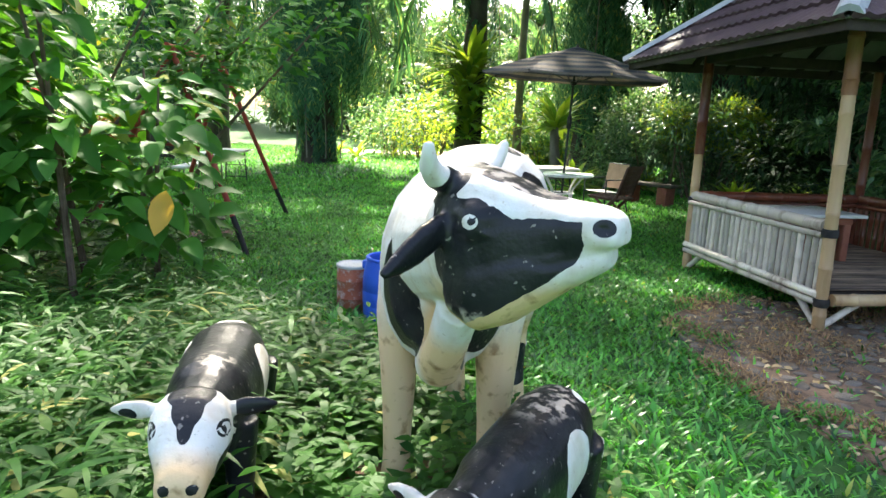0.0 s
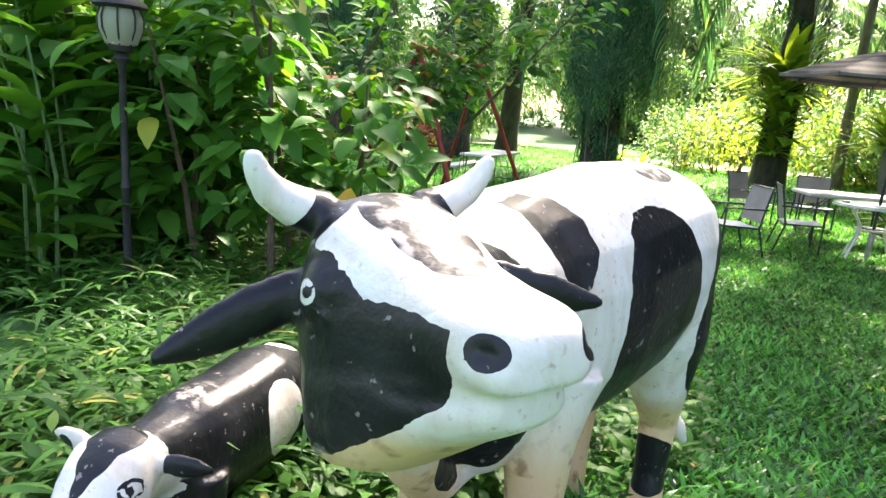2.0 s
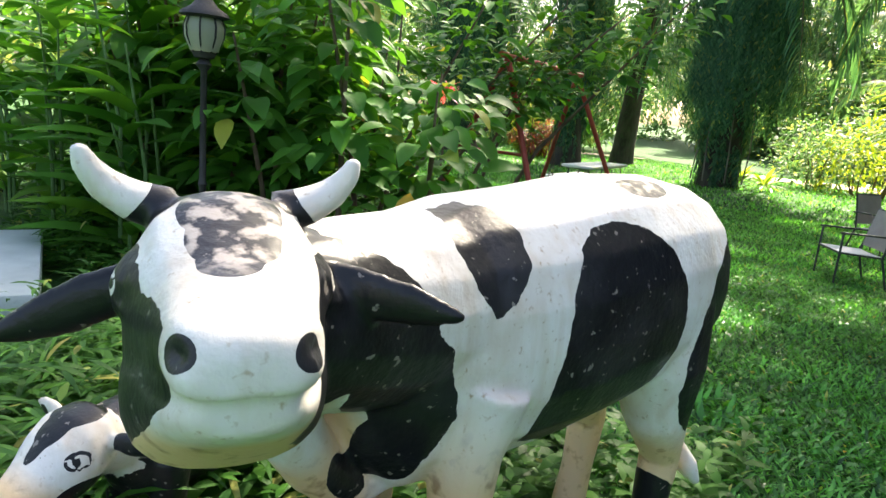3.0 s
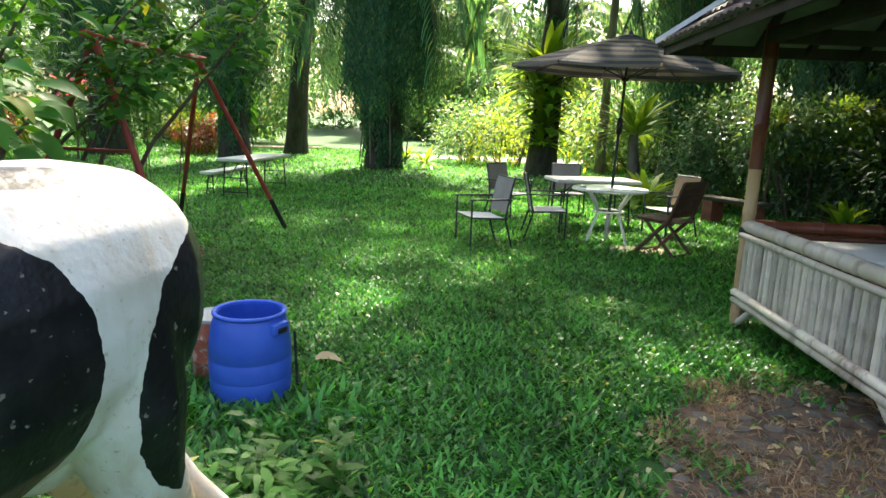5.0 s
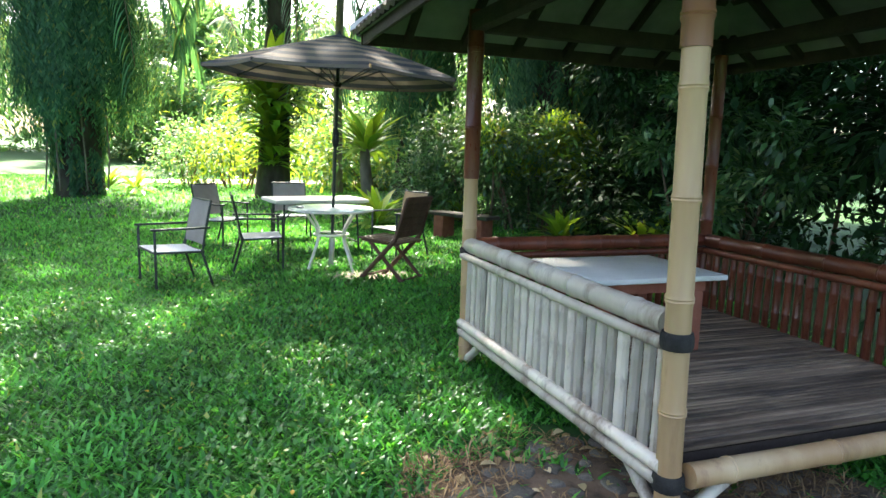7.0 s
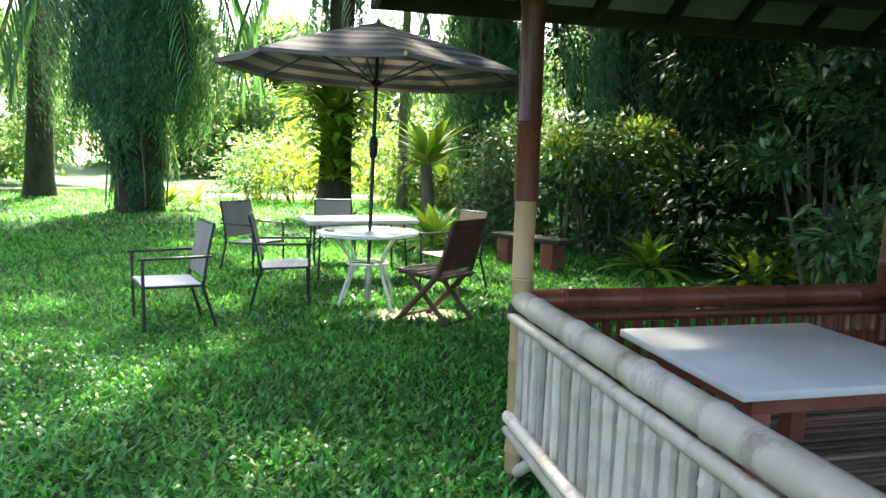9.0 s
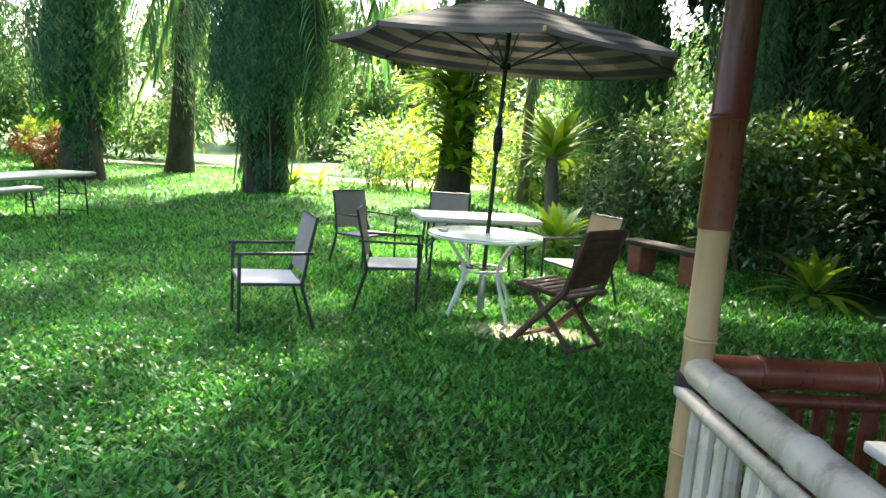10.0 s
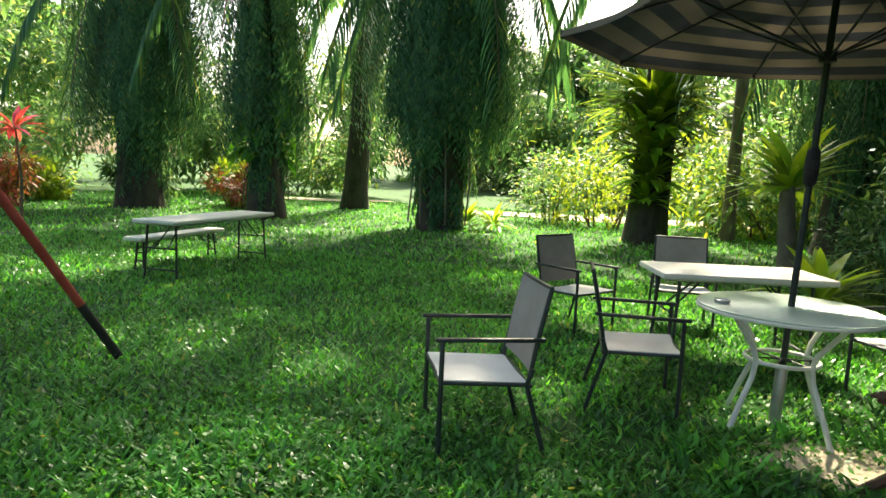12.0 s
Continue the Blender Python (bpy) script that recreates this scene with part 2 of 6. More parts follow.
def solo(name, bm, material, label, category, group="", kind="", m=None, smooth=True):
    ob = new(name, finish(bm, name, material, smooth))
    if m is not None:
        ob.matrix_world = m
    return tagged(ob, label, category, group, kind)


def box(bm, c, s, rot=(0, 0, 0), bevel=0.0):
    r = bmesh.ops.create_cube(bm, size=1.0, matrix=pose(*c, *rot) @ Matrix.Diagonal((*s, 1)))
    if bevel:
        es = {e for v in r["verts"] for e in v.link_edges}
        bmesh.ops.bevel(bm, geom=list(es), offset=bevel, segments=2, affect="EDGES", profile=0.5)
    return bm


def loft(bm, rings, cap=True, close=True):
    """Joins rings of points, each of the same count, into one skin."""
    vs = [[bm.verts.new(p) for p in ring] for ring in rings]
    n = len(vs[0])
    for a, b in zip(vs, vs[1:]):
        for i in range(n if close else n - 1):
            j = (i + 1) % n
            bm.faces.new((a[i], a[j], b[j], b[i]))
    if cap and close:
        bm.faces.new(vs[0][::-1])
        bm.faces.new(vs[-1])
    return bm


def tube(bm, pts, radii, n=8, cap=True):
    pts = [Vector(p) for p in pts]
    if not hasattr(radii, "__len__"):
        radii = [radii] * len(pts)
    rings, ref = [], None
    for i, p in enumerate(pts):
        d = (pts[min(i + 1, len(pts) - 1)] - pts[max(i - 1, 0)]).normalized()
        if ref is None:
            ref = Vector((0, 0, 1)) if abs(d.z) < 0.9 else Vector((1, 0, 0))
        x = (ref - d * ref.dot(d)).normalized()
        ref = x
        y = d.cross(x)
        rings.append([p + (x * math.cos(2 * math.pi * k / n) + y * math.sin(2 * math.pi * k / n)) * radii[i] for k in range(n)])
    return loft(bm, rings, cap)


def lathe(bm, profile, n=24, centre=(0, 0, 0)):
    c = Vector(centre)
    return loft(bm, [[c + Vector((r * math.cos(2 * math.pi * k / n), r * math.sin(2 * math.pi * k / n), z)) for k in range(n)] for r, z in profile])


def bamboo(bm, p0, p1, r, nodes=5, n=10, seed=0):
    """A cane with swollen joints."""
    rnd = random.Random(seed)
    p0, p1 = Vector(p0), Vector(p1)
    L = (p1 - p0).length
    ts, rs = [0.0], [r]
    for k in range(nodes):
        c = (k + 0.5 + rnd.uniform(-0.15, 0.15)) / nodes
        e = 0.012 / L
        for t, f in ((c - e * 1.6, 0.98), (c - e * 0.5, 1.09), (c, 1.03), (c + e * 0.5, 1.10), (c + e * 1.6, 1.0)):
            ts.append(t)
            rs.append(r * f)
    ts.append(1.0)
    rs.append(r * 0.97)
    return tube(bm, [p0.lerp(p1, t) for t in ts], rs, n)


# ---- leaves by the thousand ----
def blade(width, fold=0.0, droop=0.25, steps=3):
    """A pointed leaf of length 1 along y, as points and faces."""
    v, f = [(0, 0, 0)], []
    prof = [math.sin(math.pi * min(1, (k / (steps + 1)) ** 0.8 * 0.98)) for k in range(1, steps + 1)]
    for k in range(1, steps + 1):
        y = k / (steps + 1)
        w = width * 0.5 * prof[k - 1] / max(prof)
        z = -droop * y * y
        v += [(-w, y, z + fold * w), (w, y, z + fold * w)]
    v.append((0, 1, -droop))
    f.append((0, 2, 1))
    for k in range(steps - 1):
        a = 1 + 2 * k
        f.append((a, a + 1, a + 3, a + 2))
    f.append((2 * steps - 1, 2 * steps, 2 * steps + 1))
    return np.array(v, float), f


def broad(width=0.62, fold=0.25, droop=0.18):
    """A broad leaf with a folded midrib, length 1 along y."""
    rows = ((0.0, 0.03), (0.12, 0.55), (0.3, 0.95), (0.5, 1.0), (0.7, 0.8), (0.87, 0.4), (1.0, 0.0))
    v, f = [], []
    for y, w in rows:
        w *= width / 2
        z = 0.06 * math.sin(y * 3) - droop * y * y
        v += [(-w, y, z + fold * w), (0, y, z), (w, y, z + fold * w)]
    for k in range(len(rows) - 1):
        a = 3 * k
        f += [(a, a + 1, a + 4, a + 3), (a + 1, a + 2, a + 5, a + 4)]
    return np.array(v, float), f


def turned(dirs, ups):
    y = dirs / np.linalg.norm(dirs, axis=1, keepdims=True)
    x = np.cross(y, ups)
    x /= np.linalg.norm(x, axis=1, keepdims=True) + 1e-9
    return np.stack([x, y, np.cross(x, y)], axis=2)


def many(name, leaf, pos, dirs, ups, size, material, wide=None):
    """One mesh of copies of a leaf, each at its place, direction and size."""
    v, faces = leaf
    N = len(pos)
    R = turned(np.asarray(dirs, float), np.asarray(ups, float))
    s = np.asarray(size, float).reshape(N, 1, 1)
    lv = np.repeat(v[None], N, 0) * s
    if wide is not None:
        lv[:, :, 0] *= np.asarray(wide).reshape(N, 1)
    P = np.einsum("nij,nkj->nki", R, lv) + np.asarray(pos, float)[:, None, :]
    k = len(v)
    lens = np.array([len(q) for q in faces])
    flat = np.concatenate([np.array(q) for q in faces])
    idx = (flat[None, :] + (np.arange(N) * k)[:, None]).ravel()
    tot = np.tile(lens, N)
    me = bpy.data.meshes.new(name)
    me.vertices.add(N * k)
    me.vertices.foreach_set("co", P.astype(np.float32).ravel())
    me.loops.add(len(idx))
    me.loops.foreach_set("vertex_index", idx.astype(np.int32))
    me.polygons.add(len(tot))
    me.polygons.foreach_set("loop_start", np.concatenate([[0], np.cumsum(tot)[:-1]]).astype(np.int32))
    me.polygons.foreach_set("use_smooth", np.ones(len(tot), dtype=bool))
    me.update(calc_edges=True)
    me.materials.append(material)
    return me


RNG = np.random.default_rng(7)


def sphere_dirs(n, down=0.0):
    d = RNG.normal(size=(n, 3))
    d /= np.linalg.norm(d, axis=1, keepdims=True)
    d[:, 2] -= down
    return d


def clump_points(centres, radii, n, shell=0.55):
    """Points in uneven balls of foliage, denser towards their skins."""
    c = np.asarray(centres, float)
    r = np.asarray(radii, float)
    w = (r ** 2) / (r ** 2).sum()
    k = RNG.choice(len(c), n, p=w)
    d = sphere_dirs(n)
    d /= np.linalg.norm(d, axis=1, keepdims=True)
    q = (shell + (1 - shell) * RNG.random(n)) * (0.8 + 0.45 * RNG.random(n))
    return c[k] + d * (r[k] * q)[:, None] * np.array([1, 1, 0.8]), d


def ground_z(x, y):
    """The bed in which the statues stand lies a little higher than the lawn."""
    def st(v, a, b):
        u = np.clip((v - a) / (b - a), 0, 1)
        return u * u * (3 - 2 * u)
    return 0.24 * st(np.asarray(y, float), 4.9, 2.7) * st(np.asarray(x, float), 1.5, 0.3) + 0.02 * np.sin(np.asarray(x) * 1.3) * np.cos(np.asarray(y) * 0.9)


# ---- ground ----
def make_ground():
    axis = lambda a, b, st: np.arange(a, b + 1e-6, st)
    xs = np.concatenate([[-900, -300, -120, -60], axis(-36, -8, 2), axis(-7, 7, 0.25), axis(8, 36, 2), [60, 120, 300, 900]])
    ys = np.concatenate([[-900, -300, -100, -40, -15], axis(-6, 16, 0.25), axis(17, 50, 2), [70, 130, 300, 900]])
    X, Y = np.meshgrid(xs, ys)
    Z = ground_z(X, Y)
    far = np.clip((Y - 30) / 40, 0, 1) ** 2 * 2.0
    Z = Z + far
    me = bpy.data.meshes.new("ground")
    nx = len(xs)
    f = [(j * nx + i, j * nx + i + 1, (j + 1) * nx + i + 1, (j + 1) * nx + i) for j in range(len(ys) - 1) for i in range(nx - 1)]
    me.from_pydata(np.stack([X, Y, Z], -1).reshape(-1, 3).tolist(), [], f)
    me.polygons.foreach_set("use_smooth", [True] * len(f))
    me.materials.append(M["turf"])
    return tagged(new("ground", me), "green lawn turf with patches of bare soil", "lawn", kind="structure")


def patch_sheet(name, cx, cy, rx, ry, material, label, lift=0.012, seed=1, rough_edge=0.16, turn=0.0):
    """A flat irregular sheet that follows the ground."""
    rnd = random.Random(seed)
    ph = [rnd.uniform(0, 6.28) for _ in range(6)]
    bm = bmesh.new()
    rings, n = [], 72
    for q in (0.02, 0.25, 0.5, 0.75, 0.92, 1.0):
        ring = []
        for k in range(n):
            a = 2 * math.pi * k / n
            e = 1 + rough_edge * (math.sin(2 * a + ph[0]) * 0.5 + math.sin(3 * a + ph[1]) * 0.6 + math.sin(7 * a + ph[2]) * 0.35 + math.sin(13 * a + ph[3]) * 0.25)
            u, v = rx * q * e * math.cos(a), ry * q * e * math.sin(a)
            x, y = cx + u * math.cos(turn) - v * math.sin(turn), cy + u * math.sin(turn) + v * math.cos(turn)
            drop = 0.02 if q == 1.0 else 0.0
            ring.append((x, y, float(ground_z(x, y)) + lift - drop))
        rings.append(ring)
    loft(bm, rings)
    return solo(name, bm, material, label, "ground", kind="structure")


make_ground()
paving = patch_sheet("pavement", 2.6, 4.55, 1.2, 1.6, M["soil"], "worn soil path with sunken stones beside the gazebo", seed=4, rough_edge=0.2, turn=-0.25)
patch_sheet("soil_patch", 2.1, 10.25, 0.85, 0.45, M["sand"], "pale sandy soil around the umbrella foot", seed=9)
patch_sheet("soil_patch", -3.1, 8.2, 0.8, 0.6, M["soil"], "scuffed bare earth under the swing", seed=12)
patch_sheet("garden_path", 0.5, 30.6, 7.5, 1.6, M["sand"], "pale sunlit sand path across the lawn", seed=15, lift=0.06, turn=0.2)
patch_sheet("garden_path", -13.5, 31.0, 3.0, 1.0, M["sand"], "pale sunlit bare earth between the palms", seed=16, lift=0.08, turn=0.6)
patch_sheet("soil_patch", -0.35, 1.9, 0.75, 0.7, M["soil"], "bare brown soil among the weeds", seed=18)

# ---- gazebo ----
GA = radians(7.2)
GU = Vector((math.cos(GA), math.sin(GA), 0))   # from the lawn side to the hedge side
GV = Vector((math.sin(GA), -math.cos(GA), 0))  # towards the entrance
GW, GD = 1.93, 2.08
gz = thing("gazebo", pose(2.39, 7.2, 0, 0, 0, math.degrees(GA)), "open bamboo gazebo with a brown sheet-tile hip roof", "gazebo")
# local x: GU, local y: minus GV
FLOOR, RAIL, EAVE, OVER, APEX = 0.33, 0.815, 2.2, 0.62, 3.35


def make_gazebo():
    corners = [(0, 0), (0, -GD), (GW, 0), (GW, -GD)]
    mats = [M["bamboo"], M["bamboo"], M["bamboored"], M["bamboored"]]
    for k, ((x, y), mt) in enumerate(zip(corners, mats)):
        bm = bmesh.new()
        lean = 0.055 if k == 1 else 0.0
        bamboo(bm, (x, y, -0.03), (x - lean, y, EAVE + 0.08), 0.046 if k != 1 else 0.048, 6, 14, k + 3)
        post = part("post", bm, mt, gz, "thick bamboo post, pale below and red-brown above" if k == 0 else "thick tan bamboo post with worn patches" if k == 1 else "red varnished bamboo post")
        if k < 2:
            bm = bmesh.new()
            z0 = 1.25 if k == 0 else 1.78
            bamboo(bm, (x - lean * z0 / EAVE, y, z0), (x - lean, y, EAVE + 0.1), 0.0515 if k == 0 else 0.0535, 2, 14, k + 20)
            part("upper_sleeve", bm, M["bamboored" if k == 0 else "bamboobrown"], post, "red-brown varnished upper cane")
        for z in (RAIL - 0.045, FLOOR - 0.1):
            bm = bmesh.new()
            tube(bm, [(x - lean * z / EAVE, y, z + 0.016 * (i - 2)) for i in range(5)], [0.053, 0.058, 0.0585, 0.058, 0.053] if k != 1 else [0.055, 0.0605, 0.061, 0.0605, 0.055], 14)
            part("lashing", bm, M["lash"], post, "black rope lashing")
    sides = [((0, 0), (0, -GD), "bamboogrey"), ((0, 0), (GW, 0), "bamboored"), ((GW, 0), (GW, -GD), "bamboored")]
    bmb = bmesh.new()
    bamboo(bmb, (0, 0, 0), (0, 0, 1), 0.0235, 2, 8, 5)
    cane_a = finish(bmb, "baluster", M["bamboogrey"])
    bmb = bmesh.new()
    bamboo(bmb, (0, 0, 0), (0, 0, 1), 0.0235, 3, 8, 11)
    cane_b = finish(bmb, "baluster", M["bamboogrey"])
    bmb = bmesh.new()
    bamboo(bmb, (0, 0, 0), (0, 0, 1), 0.0235, 2, 8, 6)
    cane_r = finish(bmb, "baluster", M["bamboored"])
    rnd = random.Random(5)
    for (x0, y0), (x1, y1), mk in sides:
        a, b = Vector((x0, y0, 0)), Vector((x1, y1, 0))
        d = (b - a).normalized()
        nrm = Vector((d.y, -d.x, 0))
        if mk == "bamboogrey":
            nrm = Vector((-1, 0, 0))
        off = nrm * 0.0
        bm = bmesh.new()
        bamboo(bm, a + d * 0.02 + off + Vector((0, 0, RAIL)), b - d * (0.075 if mk == "bamboogrey" else 0.02) + off + Vector((0, 0, RAIL)), 0.05, 5, 14, 7)
        part("top_rail", bm, M[mk], gz, "thick bamboo handrail")
        for z, r in ((RAIL - 0.07, 0.024), (FLOOR - 0.04, 0.03), (FLOOR - 0.1, 0.026)):
            bm = bmesh.new()
            bamboo(bm, a + nrm * 0.04 + Vector((0, 0, z)), b + nrm * 0.04 + Vector((0, 0, z)), r, 6, 10, int(z * 100))
            part("rail", bm, M[mk], gz)
        n = int((b - a).length / 0.082)
        for i in range(n):
            p = a + d * (0.075 + ((b - a).length - 0.15) * i / (n - 1)) + nrm * 0.012
            h = RAIL - 0.09 - (FLOOR - 0.03) + rnd.uniform(-0.01, 0.01)
            m = Matrix.Translation((p.x, p.y, FLOOR - 0.03)) @ pose(0, 0, 0, rnd.uniform(-0.8, 0.8), rnd.uniform(-0.8, 0.8), rnd.uniform(0, 360)) @ Matrix.Diagonal((rnd.uniform(0.9, 1.15), rnd.uniform(0.9, 1.15), h, 1))
            share("baluster", cane_r if mk == "bamboored" else rnd.choice((cane_a, cane_b)), gz, m)
    # entrance beam and braces under the floor
    bm = bmesh.new()
    bamboo(bm, (0.05, -GD - 0.04, FLOOR - 0.07), (GW - 0.05, -GD - 0.04, FLOOR - 0.07), 0.047, 4, 14, 21)
    part("sill_beam", bm, M["bamboo"], gz, "pale bamboo beam under the entrance")
    for p, q in (((0, -GD + 0.3, FLOOR - 0.1), (0, -GD + 0.03, 0.04)), ((0.32, -GD, FLOOR - 0.1), (0.03, -GD, 0.04)), ((0, -0.3, FLOOR - 0.1), (0, -0.03, 0.04))):
        bm = bmesh.new()
        bamboo(bm, p, q, 0.026, 3, 10, 31)
        part("brace", bm, M["bamboogrey"], gz)
    # floor strips
    n = 62
    for i in range(n):
        y = -GD + 0.03 + (GD - 0.06) * (i + 0.5) / n
        bm = bmesh.new()
        box(bm, (GW / 2 + rnd.uniform(-0.02, 0.02), y, FLOOR - 0.012 + rnd.uniform(-0.004, 0.004)), (GW - 0.12, (GD - 0.06) / n - rnd.uniform(0.003, 0.011), 0.016), (rnd.uniform(-5, 5), 0, rnd.uniform(-0.2, 0.2)), 0.003)
        part("floor_slat", bm, M["floorb"], gz)
    bm = bmesh.new()
    box(bm, (GW / 2, -GD / 2, FLOOR - 0.05), (GW - 0.12, GD - 0.1, 0.04))
    part("floor_base", bm, M["darkwood"], gz)
    # eave beams
    for p, q in (((0, 0), (0, -GD)), ((0, 0), (GW, 0)), ((GW, 0), (GW, -GD)), ((0, -GD), (GW, -GD))):
        bm = bmesh.new()
        c = ((p[0] + q[0]) / 2, (p[1] + q[1]) / 2, EAVE + 0.02)
        box(bm, c, (abs(q[0] - p[0]) + 0.09, abs(q[1] - p[1]) + 0.09, 0.1), bevel=0.006)
        part("eave_beam", bm, M["darkwood"], gz)
    # roof
    cx, cy = GW / 2, -GD / 2
    hx, hy = GW / 2 + OVER, GD / 2 + OVER
    rise = APEX - EAVE
    for s in range(4):
        half, run = (hy, hx) if s % 2 == 0 else (hx, hy)
        turn_m = Matrix.Translation((cx, cy, EAVE)) @ Matrix.Rotation(s * math.pi / 2, 4, "Z")
        # local: eave at x = -run, apex at x = 0
        sl = math.hypot(run, rise)
        ux, uz = run / sl, rise / sl
        courses, wave = 7, 0.115
        for k in range(courses):
            s0, s1 = sl * k / courses - (0.02 if k else 0.03), sl * (k + 1) / courses + 0.015
            xs = np.arange(-half - wave, half + wave, wave / 5)
            rings = []
            for sd, lift in ((s0, 0.005), (s0, 0.034), (s0 + 0.03, 0.036), ((s0 + s1) / 2, 0.02), (s1, 0.006)):
                lim = max(half * (1 - max(sd, 0) / sl), 0.01) + 0.01
                ring = []
                for x in xs:
                    u = min(max(x, -lim), lim)
                    w = 0.017 * (0.5 + 0.5 * math.cos(2 * math.pi * u / wave)) ** 1.6
                    hgt = lift + (w if lift > 0.01 else w - 0.004)
                    ring.append(turn_m @ Vector((-run + sd * ux - uz * hgt, u, sd * uz + ux * hgt)))
                rings.append(ring)
            bm = bmesh.new()
            loft(bm, rings, cap=False, close=False)
            part("roof_sheet", bm, M["rooftile"], gz)
        # ceiling board and rafters under the sheets
        bm = bmesh.new()
        pts = [Vector((-run, -half, 0)), Vector((-run, half, 0)), Vector((0, 0, rise))]
        down = Vector((uz, 0, -ux)) * 0.012
        loft(bm, [[turn_m @ p for p in pts], [turn_m @ (p + down) for p in pts]])
        part("ceiling_board", bm, M["soffit"], gz, "pale board under the roof", smooth=False)
        n = 7
        for i in range(-n // 2 + 1, n // 2 + 1):
            v = half * i * 2 / (n + 0.6)
            top = sl * (1 - abs(v) / half) - 0.08
            if top < 0.3:
                continue
            bm = bmesh.new()
            p, q = Vector((-run + 0.02, v, 0.0)), Vector((-run + top * ux, v, top * uz))
            mid = (p + q) / 2 + Vector((uz, 0, -ux)) * 0.04
            bmesh.ops.create_cube(bm, size=1, matrix=turn_m @ Matrix.Translation(mid) @ Matrix.Rotation(-math.atan2(uz, ux), 4, "Y") @ Matrix.Diagonal((top, 0.045, 0.055, 1)))
            part("rafter", bm, M["darkwood"], gz, smooth=False)
        for fr in (0.33, 0.66):
            bm = bmesh.new()
            w = half * (1 - fr) * 2 - 0.1
            p = Vector((-run + sl * fr * ux + uz * 0.03, 0, sl * fr * uz - ux * 0.03))
            bmesh.ops.create_cube(bm, size=1, matrix=turn_m @ Matrix.Translation(p) @ Matrix.Rotation(-math.atan2(uz, ux), 4, "Y") @ Matrix.Diagonal((0.04, w, 0.03, 1)))
            part("batten", bm, M["darkwood"], gz, smooth=False)
        bm = bmesh.new()
        box(bm, (0, 0, 0), (0.025, half * 2 - 0.02, 0.09), bevel=0.004)
        bm.transform(turn_m @ Matrix.Translation((-run + 0.03, 0, -0.03)))
        part("fascia", bm, M["darkwood"], gz)
        # hip cap
        bm = bmesh.new()
        e, top = Vector((-run - 0.02, -half - 0.02, 0.03)), Vector((0, 0, rise + 0.05))
        rings = []
        axis_d = (top - e).normalized()
        side = axis_d.cross(Vector((0, 0, 1))).normalized()
        upv = side.cross(axis_d)
        for t in (0, 0.2, 0.4, 0.6, 0.8, 1):
            c = e.lerp(top, t)
            rings.append([turn_m @ (c + side * a + upv * b) for a, b in ((-0.085, -0.03), (-0.05, 0.025), (0, 0.042), (0.05, 0.025), (0.085, -0.03), (0, 0.0))])
        loft(bm, rings)
        part("hip_cap", bm, M["ridge"], gz, "pale grey metal hip cap")


make_gazebo()


def gazebo_table():
    t = thing("low_table", gz.matrix_world @ Matrix.Translation((0.70, -0.74, FLOOR)), "square table with a pale board top inside the gazebo", "table")
    bm = bmesh.new()
    box(bm, (0, 0, 0.435), (0.86, 0.72, 0.03), bevel=0.006)
    part("tabletop", bm, M["tabletop"], t)
    bm = bmesh.new()
    box(bm, (0, 0, 0.385), (0.68, 0.58, 0.07), bevel=0.004)
    part("apron", bm, M["terracotta"], t, "dark red wooden apron")
    for x in (-0.3, 0.3):
        for y in (-0.25, 0.25):
            bm = bmesh.new()
            box(bm, (x, y, 0.175), (0.07, 0.07, 0.35), bevel=0.006)
            part("leg", bm, M["terracotta"], t)


gazebo_table()


# ---- garden furniture ----
def facing(x, y, fx, fy, z=0.0):
    return pose(x, y, z, 0, 0, math.degrees(math.atan2(fx, -fy)))


